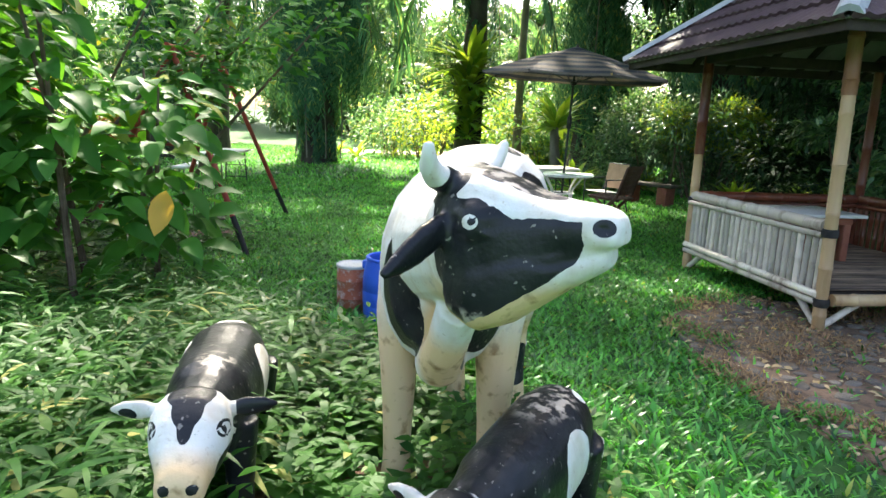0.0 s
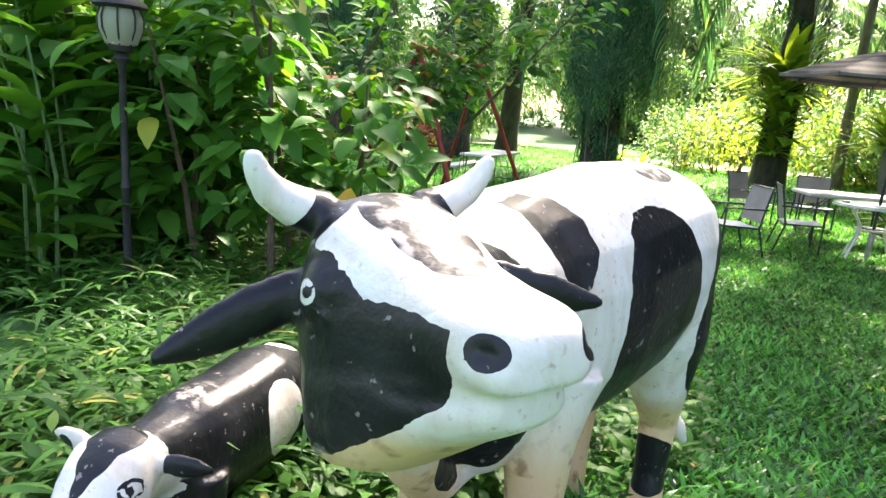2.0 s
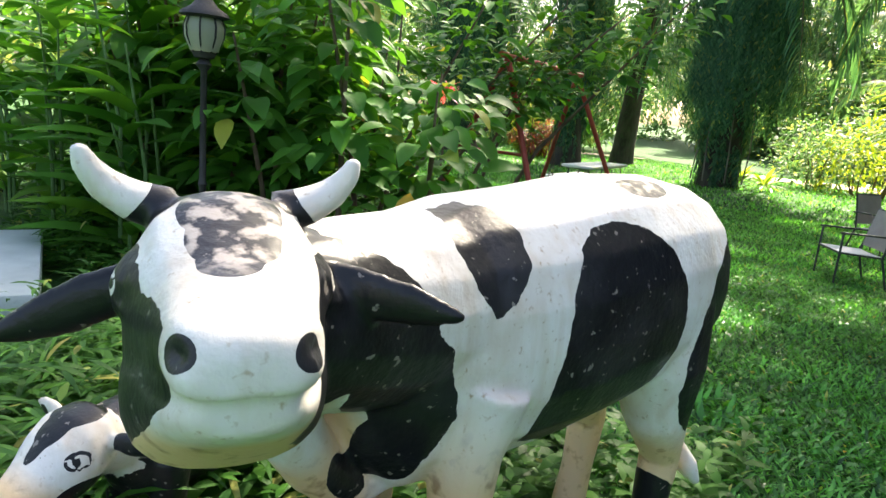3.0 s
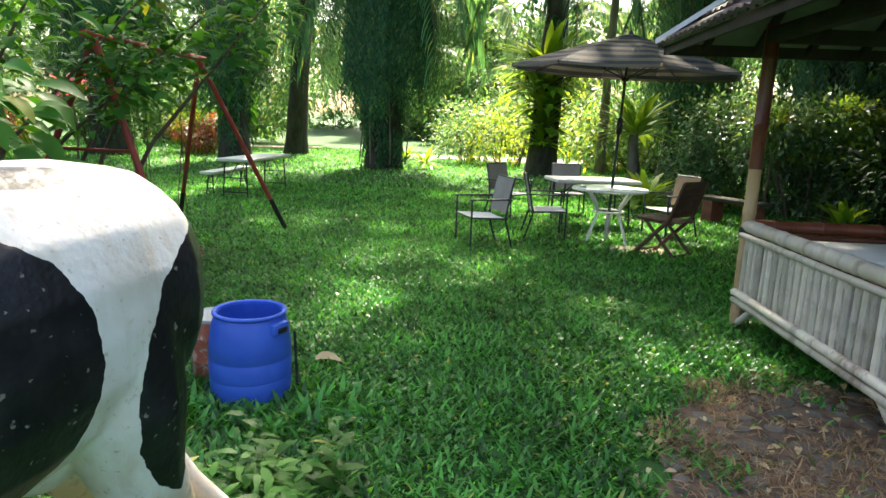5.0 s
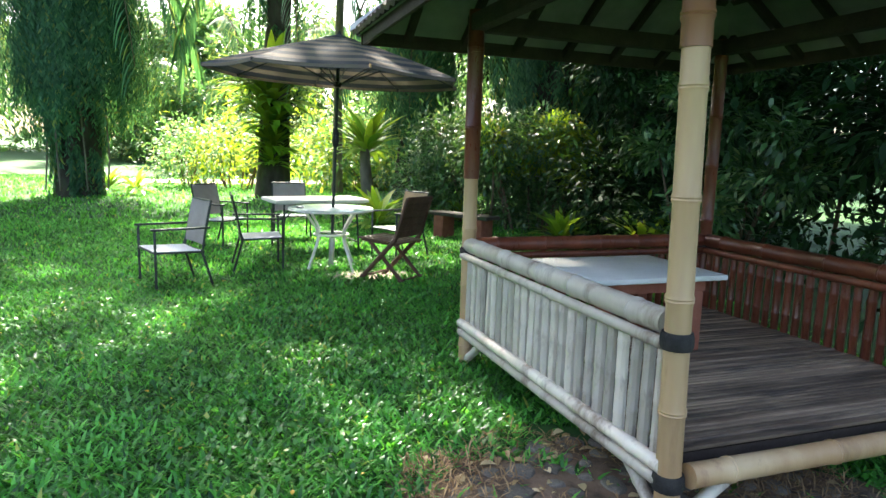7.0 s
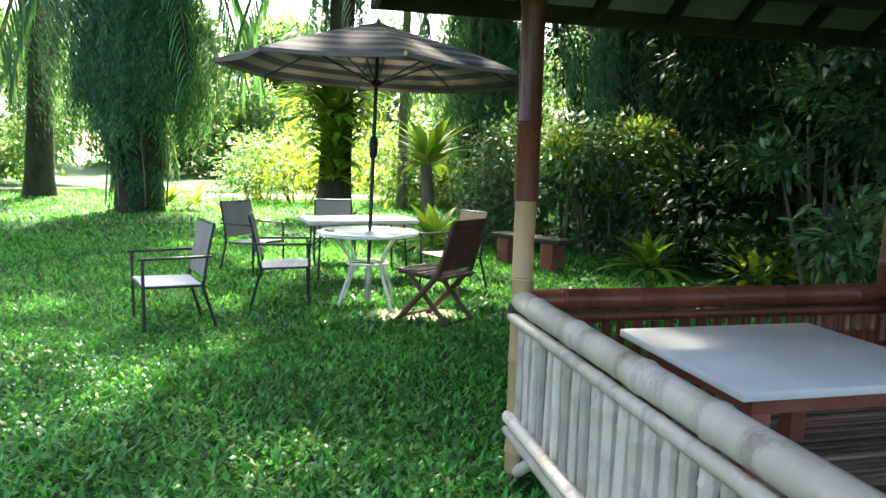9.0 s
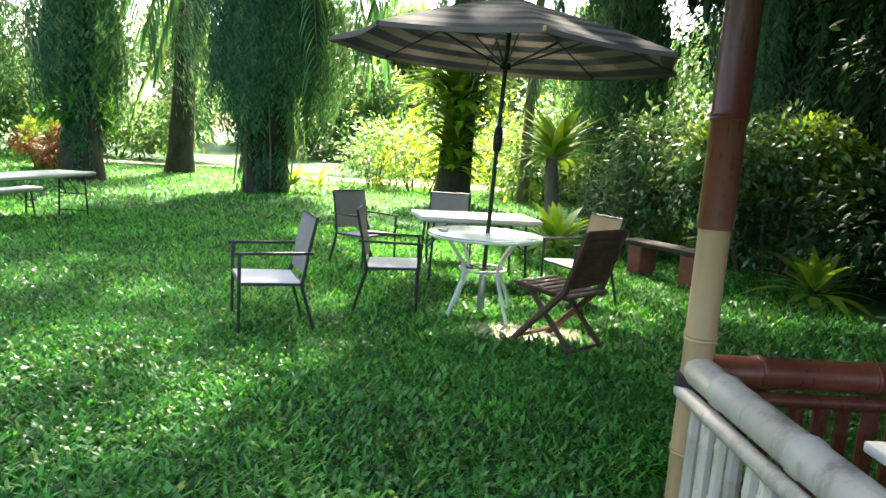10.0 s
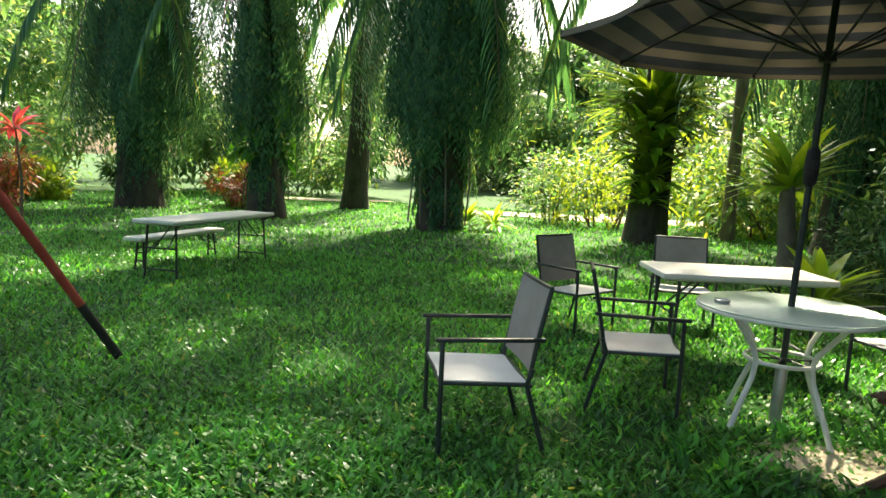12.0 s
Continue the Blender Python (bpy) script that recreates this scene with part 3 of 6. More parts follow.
def make_chair(back="slingback", group="metal chairs round the garden tables", label="dark metal garden armchair with pale sling seat and taupe back"):
    c = thing("garden_chair", pose(0, 0, 0), label, "chair", group)
    W, D, S, A, B = 0.27, 0.25, 0.40, 0.61, 0.87
    for s in (-1, 1):
        bm = bmesh.new()
        tube(bm, [(s * W, -D, 0), (s * W, -D, A - 0.02), (s * W, -D + 0.02, A)], 0.013, 8)
        part("leg", bm, M["metal"], c)
        bm = bmesh.new()
        tube(bm, [(s * (W + 0.005), D + 0.05, 0), (s * W, D - 0.06, S - 0.02), (s * W, D - 0.03, S + 0.06)], 0.013, 8)
        part("leg", bm, M["metal"], c)
        bm = bmesh.new()
        tube(bm, [(s * (W - 0.015), D - 0.05, S - 0.03), (s * (W - 0.015), D - 0.01, 0.6), (s * (W - 0.02), D + 0.05, B)], 0.012, 8)
        part("back_post", bm, M["metal"], c)
        bm = bmesh.new()
        box(bm, (s * W, -0.005, A), (0.03, 2 * D + 0.06, 0.022), bevel=0.007)
        part("armrest", bm, M["metal"], c)
        bm = bmesh.new()
        tube(bm, [(s * (W - 0.02), -D, S - 0.015), (s * (W - 0.02), D - 0.04, S - 0.03)], 0.011, 8)
        part("seat_rail", bm, M["metal"], c)
    for p in ((-D, S - 0.015), (D - 0.04, S - 0.03)):
        bm = bmesh.new()
        tube(bm, [(-W, p[0], p[1]), (W, p[0], p[1])], 0.011, 8)
        part("crossbar", bm, M["metal"], c)
    bm = bmesh.new()
    tube(bm, [(-W + 0.02, D + 0.05, B), (W - 0.02, D + 0.05, B)], 0.011, 8)
    part("top_bar", bm, M["metal"], c)
    # slings sag a little
    bm = bmesh.new()
    rings = []
    for i in range(7):
        y = -D + (2 * D - 0.05) * i / 6
        rings.append([(x, y, S - 0.012 * math.cos(x / W * 1.5) - 0.016 * i / 6 + dz) for x, dz in [(-W + 0.02 + (2 * W - 0.04) * k / 6, 0.004) for k in range(7)] + [(W - 0.02 - (2 * W - 0.04) * k / 6, -0.006) for k in range(7)]])
    loft(bm, rings)
    part("seat", bm, M["sling"], c, "pale grey sling seat")
    bm = bmesh.new()
    rings = []
    for i in range(7):
        t = 0.08 + 0.91 * i / 6
        z = S + (B - S) * t
        y0 = D - 0.045 + 0.085 * t ** 1.4
        rings.append([(x, y0 + 0.018 * math.cos(x / W * 1.5) + dy, z) for x, dy in [(-W + 0.025 + (2 * W - 0.05) * k / 6, -0.006) for k in range(7)] + [(W - 0.025 - (2 * W - 0.05) * k / 6, 0.004) for k in range(7)]])
    loft(bm, rings)
    part("backrest", bm, M[back], c, "taupe sling back" if back == "slingback" else "worn tan back panel")
    return c


CHAIRS = [(0.04, 9.92, -0.88, -0.47), (0.80, 10.92, 1.0, 0.14), (0.16, 12.75, 0.84, -0.54), (1.12, 13.4, 0.12, -1.0), (2.58, 11.7, -0.87, -0.49)]
chair = make_chair()
chair.matrix_world = facing(*CHAIRS[0])
for q in CHAIRS[1:4]:
    copy_thing(chair, facing(*q))
tan_chair = make_chair("tan", label="dark metal garden armchair with a worn tan back")
tan_chair.matrix_world = facing(*CHAIRS[4])


def wood_chair():
    c = thing("folding_chair", facing(2.28, 10.05, -0.74, 0.67) @ Matrix.Scale(1.06, 4), "dark brown weathered wooden folding chair on the grass", "chair")
    W = 0.22
    for s in (-1, 1):
        bm = bmesh.new()
        p, q = Vector((s * W, -0.28, 0)), Vector((s * W, 0.17, 0.46))
        r = Vector((s * W, 0.31, 0.88))
        tube(bm, [p, q, r], [0.024, 0.026, 0.022], 6)
        part("back_leg", bm, M["teak"], c)
        bm = bmesh.new()
        tube(bm, [(s * (W - 0.045), 0.27, 0), (s * (W - 0.045), -0.17, 0.42)], 0.022, 6)
        part("front_leg", bm, M["teak"], c)
        bm = bmesh.new()
        tube(bm, [(s * (W - 0.03), -0.26, 0.435), (s * (W - 0.03), 0.2, 0.41)], 0.018, 6)
        part("seat_rail", bm, M["teak"], c)
    for i in range(7):
        bm = bmesh.new()
        box(bm, (0, -0.25 + 0.073 * i, 0.452 - 0.004 * i), (0.46, 0.06, 0.018), (-3, 0, 0), 0.005)
        part("seat_slat", bm, M["teak"], c)
    for i in range(6):
        bm = bmesh.new()
        t = i / 5
        box(bm, (0, 0.19 + 0.115 * t, 0.515 + 0.345 * t), (0.45, 0.016, 0.0695), (-18, 0, 0), 0.004)
        part("back_slat", bm, M["teak"], c)
    for y, z in ((-0.22, 0.06), (0.22, 0.05)):
        bm = bmesh.new()
        tube(bm, [(-W, y, z), (W, y, z)], 0.014, 6)
        part("stretcher", bm, M["teak"], c)


wood_chair()


def round_table():
    t = thing("round_table", pose(1.64, 10.82, 0, 0, 0, 12), "round frosted glass garden table on white metal legs", "table")
    bm = bmesh.new()
    lathe(bm, [(0.03, 0.718), (0.488, 0.718), (0.498, 0.722), (0.498, 0.732), (0.488, 0.736), (0.03, 0.736)], 48)
    part("glass_top", bm, M["tableglass"], t, "frosted greenish glass top").visible_shadow = False
    bm = bmesh.new()
    tube(bm, [(0.49 * math.cos(a), 0.49 * math.sin(a), 0.712) for a in [2 * math.pi * k / 48 for k in range(49)]], 0.011, 8, cap=False)
    part("rim", bm, M["whitemetal"], t)
    bm = bmesh.new()
    tube(bm, [(0.2 * math.cos(a), 0.2 * math.sin(a), 0.42) for a in [2 * math.pi * k / 36 for k in range(37)]], 0.013, 8, cap=False)
    part("ring", bm, M["whitemetal"], t)
    for k in range(4):
        a = math.pi / 2 * k + 0.5
        bm = bmesh.new()
        pts = [(0.40, 0.705), (0.33, 0.62), (0.23, 0.50), (0.2, 0.42), (0.22, 0.33), (0.30, 0.16), (0.37, 0.0)]
        tube(bm, [(r * math.cos(a), r * math.sin(a), z) for r, z in pts], 0.016, 8)
        part("leg", bm, M["whitemetal"], t)
    for k in range(3):
        a = math.pi / 3 * k
        bm = bmesh.new()
        tube(bm, [(0.2 * math.cos(a), 0.2 * math.sin(a), 0.42), (-0.2 * math.cos(a), -0.2 * math.sin(a), 0.42)], 0.006, 6)
        part("spoke", bm, M["metal"], t)
    d = thing("ashtray", pose(1.28, 10.72, 0.736), "small round dark metal ashtray on the table", "ashtray")
    bm = bmesh.new()
    lathe(bm, [(0.02, 0.0), (0.04, 0.0), (0.045, 0.022), (0.04, 0.024), (0.034, 0.008), (0.01, 0.006)], 16)
    part("bowl", bm, M["grey_metal"], d)


round_table()


def striped():
    m = surf("umbrella_cloth", (0.020, 0.023, 0.030), (0.032, 0.036, 0.044), 5, 0.85, bump=0.2, grain=240)
    t = m.node_tree
    n, l, p = t.nodes, t.links, t.nodes["Principled BSDF"]
    src = p.inputs["Base Color"].links[0].from_socket
    at = n.new("ShaderNodeAttribute")
    at.attribute_name = "band"
    gt = n.new("ShaderNodeMath")
    gt.operation = "FRACT"
    l.new(at.outputs["Fac"], gt.inputs[0])
    cp = n.new("ShaderNodeMath")
    cp.operation = "GREATER_THAN"
    cp.inputs[1].default_value = 0.5
    l.new(gt.outputs[0], cp.inputs[0])
    mx = n.new("ShaderNodeMix")
    mx.data_type = "RGBA"
    l.new(cp.outputs[0], mx.inputs[0])
    l.new(src, mx.inputs[6])
    mx.inputs[7].default_value = (0.14, 0.115, 0.085, 1)
    l.new(mx.outputs[2], p.inputs["Base Color"])
    tr = n.new("ShaderNodeBsdfTranslucent")
    l.new(mx.outputs[2], tr.inputs["Color"])
    ms = n.new("ShaderNodeMixShader")
    ms.inputs[0].default_value = 0.14
    l.new(p.outputs[0], ms.inputs[1])
    l.new(tr.outputs[0], ms.inputs[2])
    l.new(ms.outputs[0], n["Material Output"].inputs[0])
    return m


M["umbrella"] = striped()


def umbrella():
    u = thing("garden_umbrella", pose(1.64, 10.85, 0, 1.5, 1.5, 9), "large grey striped garden umbrella standing through the table", "umbrella")
    R, RZ, AZ, N = 1.47, 2.25, 2.70, 8
    bm = bmesh.new()
    tube(bm, [(0, 0, 0.05), (0, 0, AZ - 0.01)], 0.019, 12)
    part("pole", bm, M["metal"], u, "dark metal pole")
    bm = bmesh.new()
    lathe(bm, [(0.03, -0.02), (0.034, 0.0), (0.034, 0.36), (0.03, 0.37), (0.022, 0.37)], 16)
    base = part("base_tube", bm, M["grey_metal"], u, "grey steel ground tube")
    bm = bmesh.new()
    lathe(bm, [(0.02, 1.44), (0.034, 1.46), (0.040, 1.52), (0.040, 1.58), (0.034, 1.64), (0.02, 1.66)], 14)
    box(bm, (0.0, -0.045, 1.56), (0.03, 0.05, 0.05), bevel=0.006)
    part("crank_box", bm, M["blackpaint"], u, "black plastic crank housing")
    bm = bmesh.new()
    lathe(bm, [(0.02, 2.12), (0.045, 2.13), (0.045, 2.18), (0.02, 2.19)], 14)
    part("runner", bm, M["blackpaint"], u)
    bm = bmesh.new()
    lathe(bm, [(0.006, AZ), (0.03, AZ + 0.005), (0.022, AZ + 0.03), (0.008, AZ + 0.05)], 12)
    part("finial", bm, M["blackpaint"], u)
    # canopy, slack between the ribs, with a hem
    bm = bmesh.new()
    rings, bands = [], []
    steps = 14
    prof = lambda q: AZ - (AZ - RZ) * (0.82 * q + 0.18 * q * q)
    for i in range(steps + 1):
        q = 0.01 + 0.99 * i / steps
        ring = []
        for k in range(N * 8):
            a = 2 * math.pi * k / (N * 8)
            f = (k % 8) / 8
            chord = math.cos(math.pi / N) / math.cos(math.pi / N - 2 * math.pi / N * f)
            sag = 0.05 * q * q * math.sin(math.pi * f)
            rr = R * q * (chord - 0.025 * q * math.sin(math.pi * f))
            ring.append((rr * math.cos(a), rr * math.sin(a), prof(q) - sag * 0.3))
        rings.append(ring)
        bands.append(q * 6.5)
    hem = [(x * 1.003, y * 1.003, z - 0.035) for x, y, z in rings[-1]]
    rings.append(hem)
    bands.append(6.5 + 0.55)
    loft(bm, rings, cap=False)
    canopy = part("canopy", bm, M["umbrella"], u, "grey cloth canopy with cream stripes")
    me = canopy.data
    at = me.attributes.new("band", "FLOAT", "POINT")
    at.data.foreach_set("value", np.repeat(np.array(bands, np.float32), N * 8))
    bm = bmesh.new()
    lathe(bm, [(0.01, AZ + 0.012), (0.2, AZ - 0.045), (0.21, AZ - 0.055), (0.19, AZ - 0.05)], 24)
    part("vent_cap", bm, M["umbrella"], canopy)
    for k in range(N):
        a = 2 * math.pi * k / N
        c, s = math.cos(a), math.sin(a)
        bm = bmesh.new()
        tube(bm, [(R * q * c, R * q * s, prof(q) - 0.016) for q in (0.02, 0.25, 0.5, 0.75, 1.0)], 0.008, 6)
        rib = part("rib", bm, M["metal"], u)
        bm = bmesh.new()
        tube(bm, [(0.04 * c, 0.04 * s, 2.155), (R * 0.52 * c, R * 0.52 * s, prof(0.52) - 0.02)], 0.007, 6)
        part("strut", bm, M["metal"], rib)
        bm = bmesh.new()
        lathe(bm, [(0.004, -0.02), (0.013, -0.012), (0.013, 0.012), (0.004, 0.02)], 8, (R * 0.995 * c, R * 0.995 * s, RZ - 0.01))
        part("rib_tip", bm, M["brass"] if k == 6 else M["blackpaint"], rib)


umbrella()


def trestle_table(m, L=1.35, W=0.74, H=0.73, bench=False, label="white plastic folding table with dark metal legs", name="folding_table"):
    t = thing(name, m, label, "table" if not bench else "bench", "folding tables" if not bench else "folding benches")
    bm = bmesh.new()
    box(bm, (0, 0, H - 0.025), (L, W, 0.05), bevel=0.016)
    part("tabletop", bm, M["plastic"], t, "off-white moulded plastic top")
    bm = bmesh.new()
    box(bm, (0, 0, H - 0.056), (L - 0.1, W - 0.1, 0.02), bevel=0.004)
    part("top_frame", bm, M["grey_metal"], t)
    for s in (-1, 1):
        x = s * (L / 2 - 0.16)
        for y in (-1, 1):
            bm = bmesh.new()
            tube(bm, [(x, y * (W / 2 - 0.1), H - 0.06), (x + s * 0.03, y * (W / 2 - 0.07), 0)], 0.014, 8)
            part("leg", bm, M["metal"], t)
            bm = bmesh.new()
            tube(bm, [(x - s * 0.28, y * 0.05, H - 0.06), (x + s * 0.015, y * 0.1, H * 0.52)], 0.009, 6)
            part("brace", bm, M["metal"], t)
        for z in (H * 0.52, 0.12):
            bm = bmesh.new()
            tube(bm, [(x + s * 0.02, -W / 2 + 0.08, z), (x + s * 0.02, W / 2 - 0.08, z)], 0.010, 6)
            part("crossbar", bm, M["metal"], t)
    return t


trestle_table(pose(1.48, 12.42, 0, 0, 0, 17))
trestle_table(pose(-4.84, 13.72, 0, 0, 0, 94), 2.25, 0.6, 0.73)
trestle_table(pose(-5.55, 13.9, 0, 0, 0, 94), 1.8, 0.28, 0.44, True, "white plastic folding bench beside the far table", "folding_bench")


# ---- swing ----
def swing():
    s = thing("swing_set", pose(0, 0, 0), "red and black pipe swing frame on the lawn", "swing")
    top = [Vector((-3.08, 7.1, 2.1)), Vector((-3.22, 9.0, 2.1))]
    feet = [((-2.34, 7.05, -0.02), (-4.2, 7.15, -0.02)), ((-2.66, 10.12, -0.02), (-4.42, 10.4, -0.02))]
    for tp, ff in zip(top, feet):
        for f in ff:
            f = Vector(f)
            bm = bmesh.new()
            tube(bm, [f.lerp(tp, 0.2), tp], 0.030, 12)
            leg = part("leg", bm, M["redmetal"], s, "red painted pipe leg")
            bm = bmesh.new()
            tube(bm, [f, f.lerp(tp, 0.21)], 0.0315, 12)
            part("leg_end", bm, M["blackpaint"], leg, "black painted foot")
        if tp is top[1]:
            continue
        bm = bmesh.new()
        tube(bm, [Vector(ff[0]).lerp(tp, 0.55), Vector(ff[1]).lerp(tp, 0.55)], 0.016, 8)
        part("tie_bar", bm, M["redmetal"], s)
    bm = bmesh.new()
    tube(bm, [top[0] + Vector((0.01, -0.15, 0.02)), top[1] + Vector((-0.01, 0.15, 0.02))], 0.032, 12)
    part("top_bar", bm, M["redmetal"], s)
    for t in (0.5,):
        c = top[0].lerp(top[1], t)
        bm = bmesh.new()
        box(bm, (0, 0, 0), (0.52, 0.2, 0.035), bevel=0.006)
        w = part("seat", bm, M["bark"], s, "dark plank seat hung on thin ropes")
        w.matrix_basis = pose(c.x + 0.05, c.y, 0.22, 0, 2, 80)
        for k in (-1, 1):
            for j in (-1, 1):
                bm = bmesh.new()
                tube(bm, [(k * 0.23, j * 0.08, 0), (k * 0.24, 0.0, 1.0), (k * 0.24, 0.03, 1.88)], 0.005, 6)
                part("rope", bm, M["twig"], w)


swing()


# ---- drum and can ----
def drum():
    d = thing("drum", pose(-0.65, 5.03, 0, 0, 0, -25) @ Matrix.Scale(0.95, 4), "blue plastic drum standing on the grass", "drum")
    bm = bmesh.new()
    lathe(bm, [(0.02, 0.0), (0.195, 0.0), (0.212, 0.012), (0.22, 0.05), (0.2255, 0.14), (0.2235, 0.143), (0.2235, 0.149), (0.226, 0.152), (0.2275, 0.25), (0.2255, 0.253), (0.2255, 0.259), (0.227, 0.262), (0.222, 0.36), (0.21, 0.44), (0.194, 0.485), (0.186, 0.50), (0.176, 0.50), (0.182, 0.47), (0.205, 0.38), (0.21, 0.2), (0.20, 0.02), (0.02, 0.015)], 56)
    body = part("body", bm, M["blue"], d)
    bm = bmesh.new()
    tube(bm, [(0.192 * math.cos(a), 0.192 * math.sin(a), 0.506) for a in [2 * math.pi * k / 56 for k in range(57)]], 0.0125, 10, cap=False)
    part("rim", bm, M["blue"], d, "rolled rim of the open top")
    for a in (0.15, math.pi + 0.15):
        bm = bmesh.new()
        c, s = math.cos(a), math.sin(a)
        box(bm, (0, 0, 0), (0.05, 0.12, 0.07), bevel=0.015)
        bm.transform(Matrix.Translation((0.207 * c, 0.207 * s, 0.44)) @ Matrix.Rotation(a, 4, "Z"))
        part("handle", bm, M["blue"], body)
        # black block stands in for the shade inside the hand grip
        bm = bmesh.new()
        box(bm, (0, 0, 0), (0.012, 0.07, 0.03), bevel=0.005)
        bm.transform(Matrix.Translation((0.232 * c, 0.232 * s, 0.435)) @ Matrix.Rotation(a, 4, "Z"))
        part("grip_recess", bm, M["blackpaint"], body)
    p = thing("paint_can", pose(-0.96, 5.22, 0) @ Matrix.Scale(0.86, 4), "rusty red and white metal can beside the drum", "can")
    bm = bmesh.new()
    lathe(bm, [(0.02, 0.0), (0.145, 0.0), (0.15, 0.01), (0.15, 0.14), (0.153, 0.145), (0.15, 0.15), (0.15, 0.30), (0.153, 0.305), (0.15, 0.31), (0.15, 0.42), (0.02, 0.42)], 32)
    body = part("body", bm, M["can"], p)
    bm = bmesh.new()
    lathe(bm, [(0.02, 0.415), (0.152, 0.417), (0.158, 0.425), (0.158, 0.44), (0.15, 0.446), (0.14, 0.435), (0.02, 0.435)], 32)
    part("lid", bm, M["tabletop"], p, "pale lid")
    st = thing("stake", pose(-0.41, 5.1, 0, 2, -2, 0), "thin dark metal stake beside the blue drum", "stake")
    bm = bmesh.new()
    tube(bm, [(0, 0, -0.02), (0, 0, 0.37)], 0.008, 6)
    part("rod", bm, M["iron"], st)


drum()


# ---- lamp post, slab, bench ----
def lamp_post():
    l = thing("garden_lamp", pose(-3.14, 3.69, 0), "black post lantern with milky glass among the shrubs", "lamp post")
    bm = bmesh.new()
    lathe(bm, [(0.09, 0), (0.09, 0.08), (0.05, 0.12), (0.028, 0.2), (0.022, 0.9), (0.03, 0.92), (0.022, 0.94), (0.02, 1.62), (0.05, 1.66), (0.02, 1.7)], 16)
    part("post", bm, M["iron"], l)
    bm = bmesh.new()
    lathe(bm, [(0.04, 1.72), (0.085, 1.74), (0.115, 1.82), (0.118, 1.88), (0.10, 1.93), (0.04, 1.94)], 16)
    head = part("lantern_glass", bm, M["lampglass"], l, "milky green glass globe")
    bm = bmesh.new()
    lathe(bm, [(0.02, 1.69), (0.06, 1.7), (0.075, 1.73), (0.05, 1.74)], 16)
    part("cup", bm, M["iron"], l)
    bm = bmesh.new()
    lathe(bm, [(0.10, 1.93), (0.15, 1.945), (0.14, 1.965), (0.08, 2.0), (0.05, 2.04), (0.015, 2.07)], 16)
    part("cap", bm, M["iron"], l)
    for k in range(8):
        a = math.pi / 4 * k
        bm = bmesh.new()
        tube(bm, [(r * math.cos(a), r * math.sin(a), z) for r, z in ((0.072, 1.73), (0.117, 1.82), (0.121, 1.88), (0.104, 1.935))], 0.006, 6)
        part("rib", bm, M["iron"], l)


lamp_post()


def slab_basin():
    s = thing("garden_slab", pose(-3.84, 2.36, 0.42, 0, 0, -22), "pale green concrete slab among the plants", "slab")
    bm = bmesh.new()
    box(bm, (0, 0, -0.04), (1.6, 1.2, 0.12), bevel=0.02)
    part("top", bm, M["concrete"], s)
    bm = bmesh.new()
    box(bm, (0, 0, -0.2), (1.4, 1.0, 0.22))
    part("base", bm, M["stone"], s)


slab_basin()


def bench():
    b = thing("garden_bench", pose(3.9, 13.45, 0, 0, 0, -55), "plank bench on red-brown blocks under the shrubs", "bench")
    bm = bmesh.new()
    box(bm, (0, 0, 0.40), (1.3, 0.36, 0.06), bevel=0.012)
    part("seat", bm, M["bark"], b, "weathered grey plank")
    for x in (-0.42, 0.42):
        bm = bmesh.new()
        box(bm, (x, 0, 0.185), (0.22, 0.3, 0.37), bevel=0.015)
        part("block", bm, M["terracotta"], b, "red-brown block")


bench()


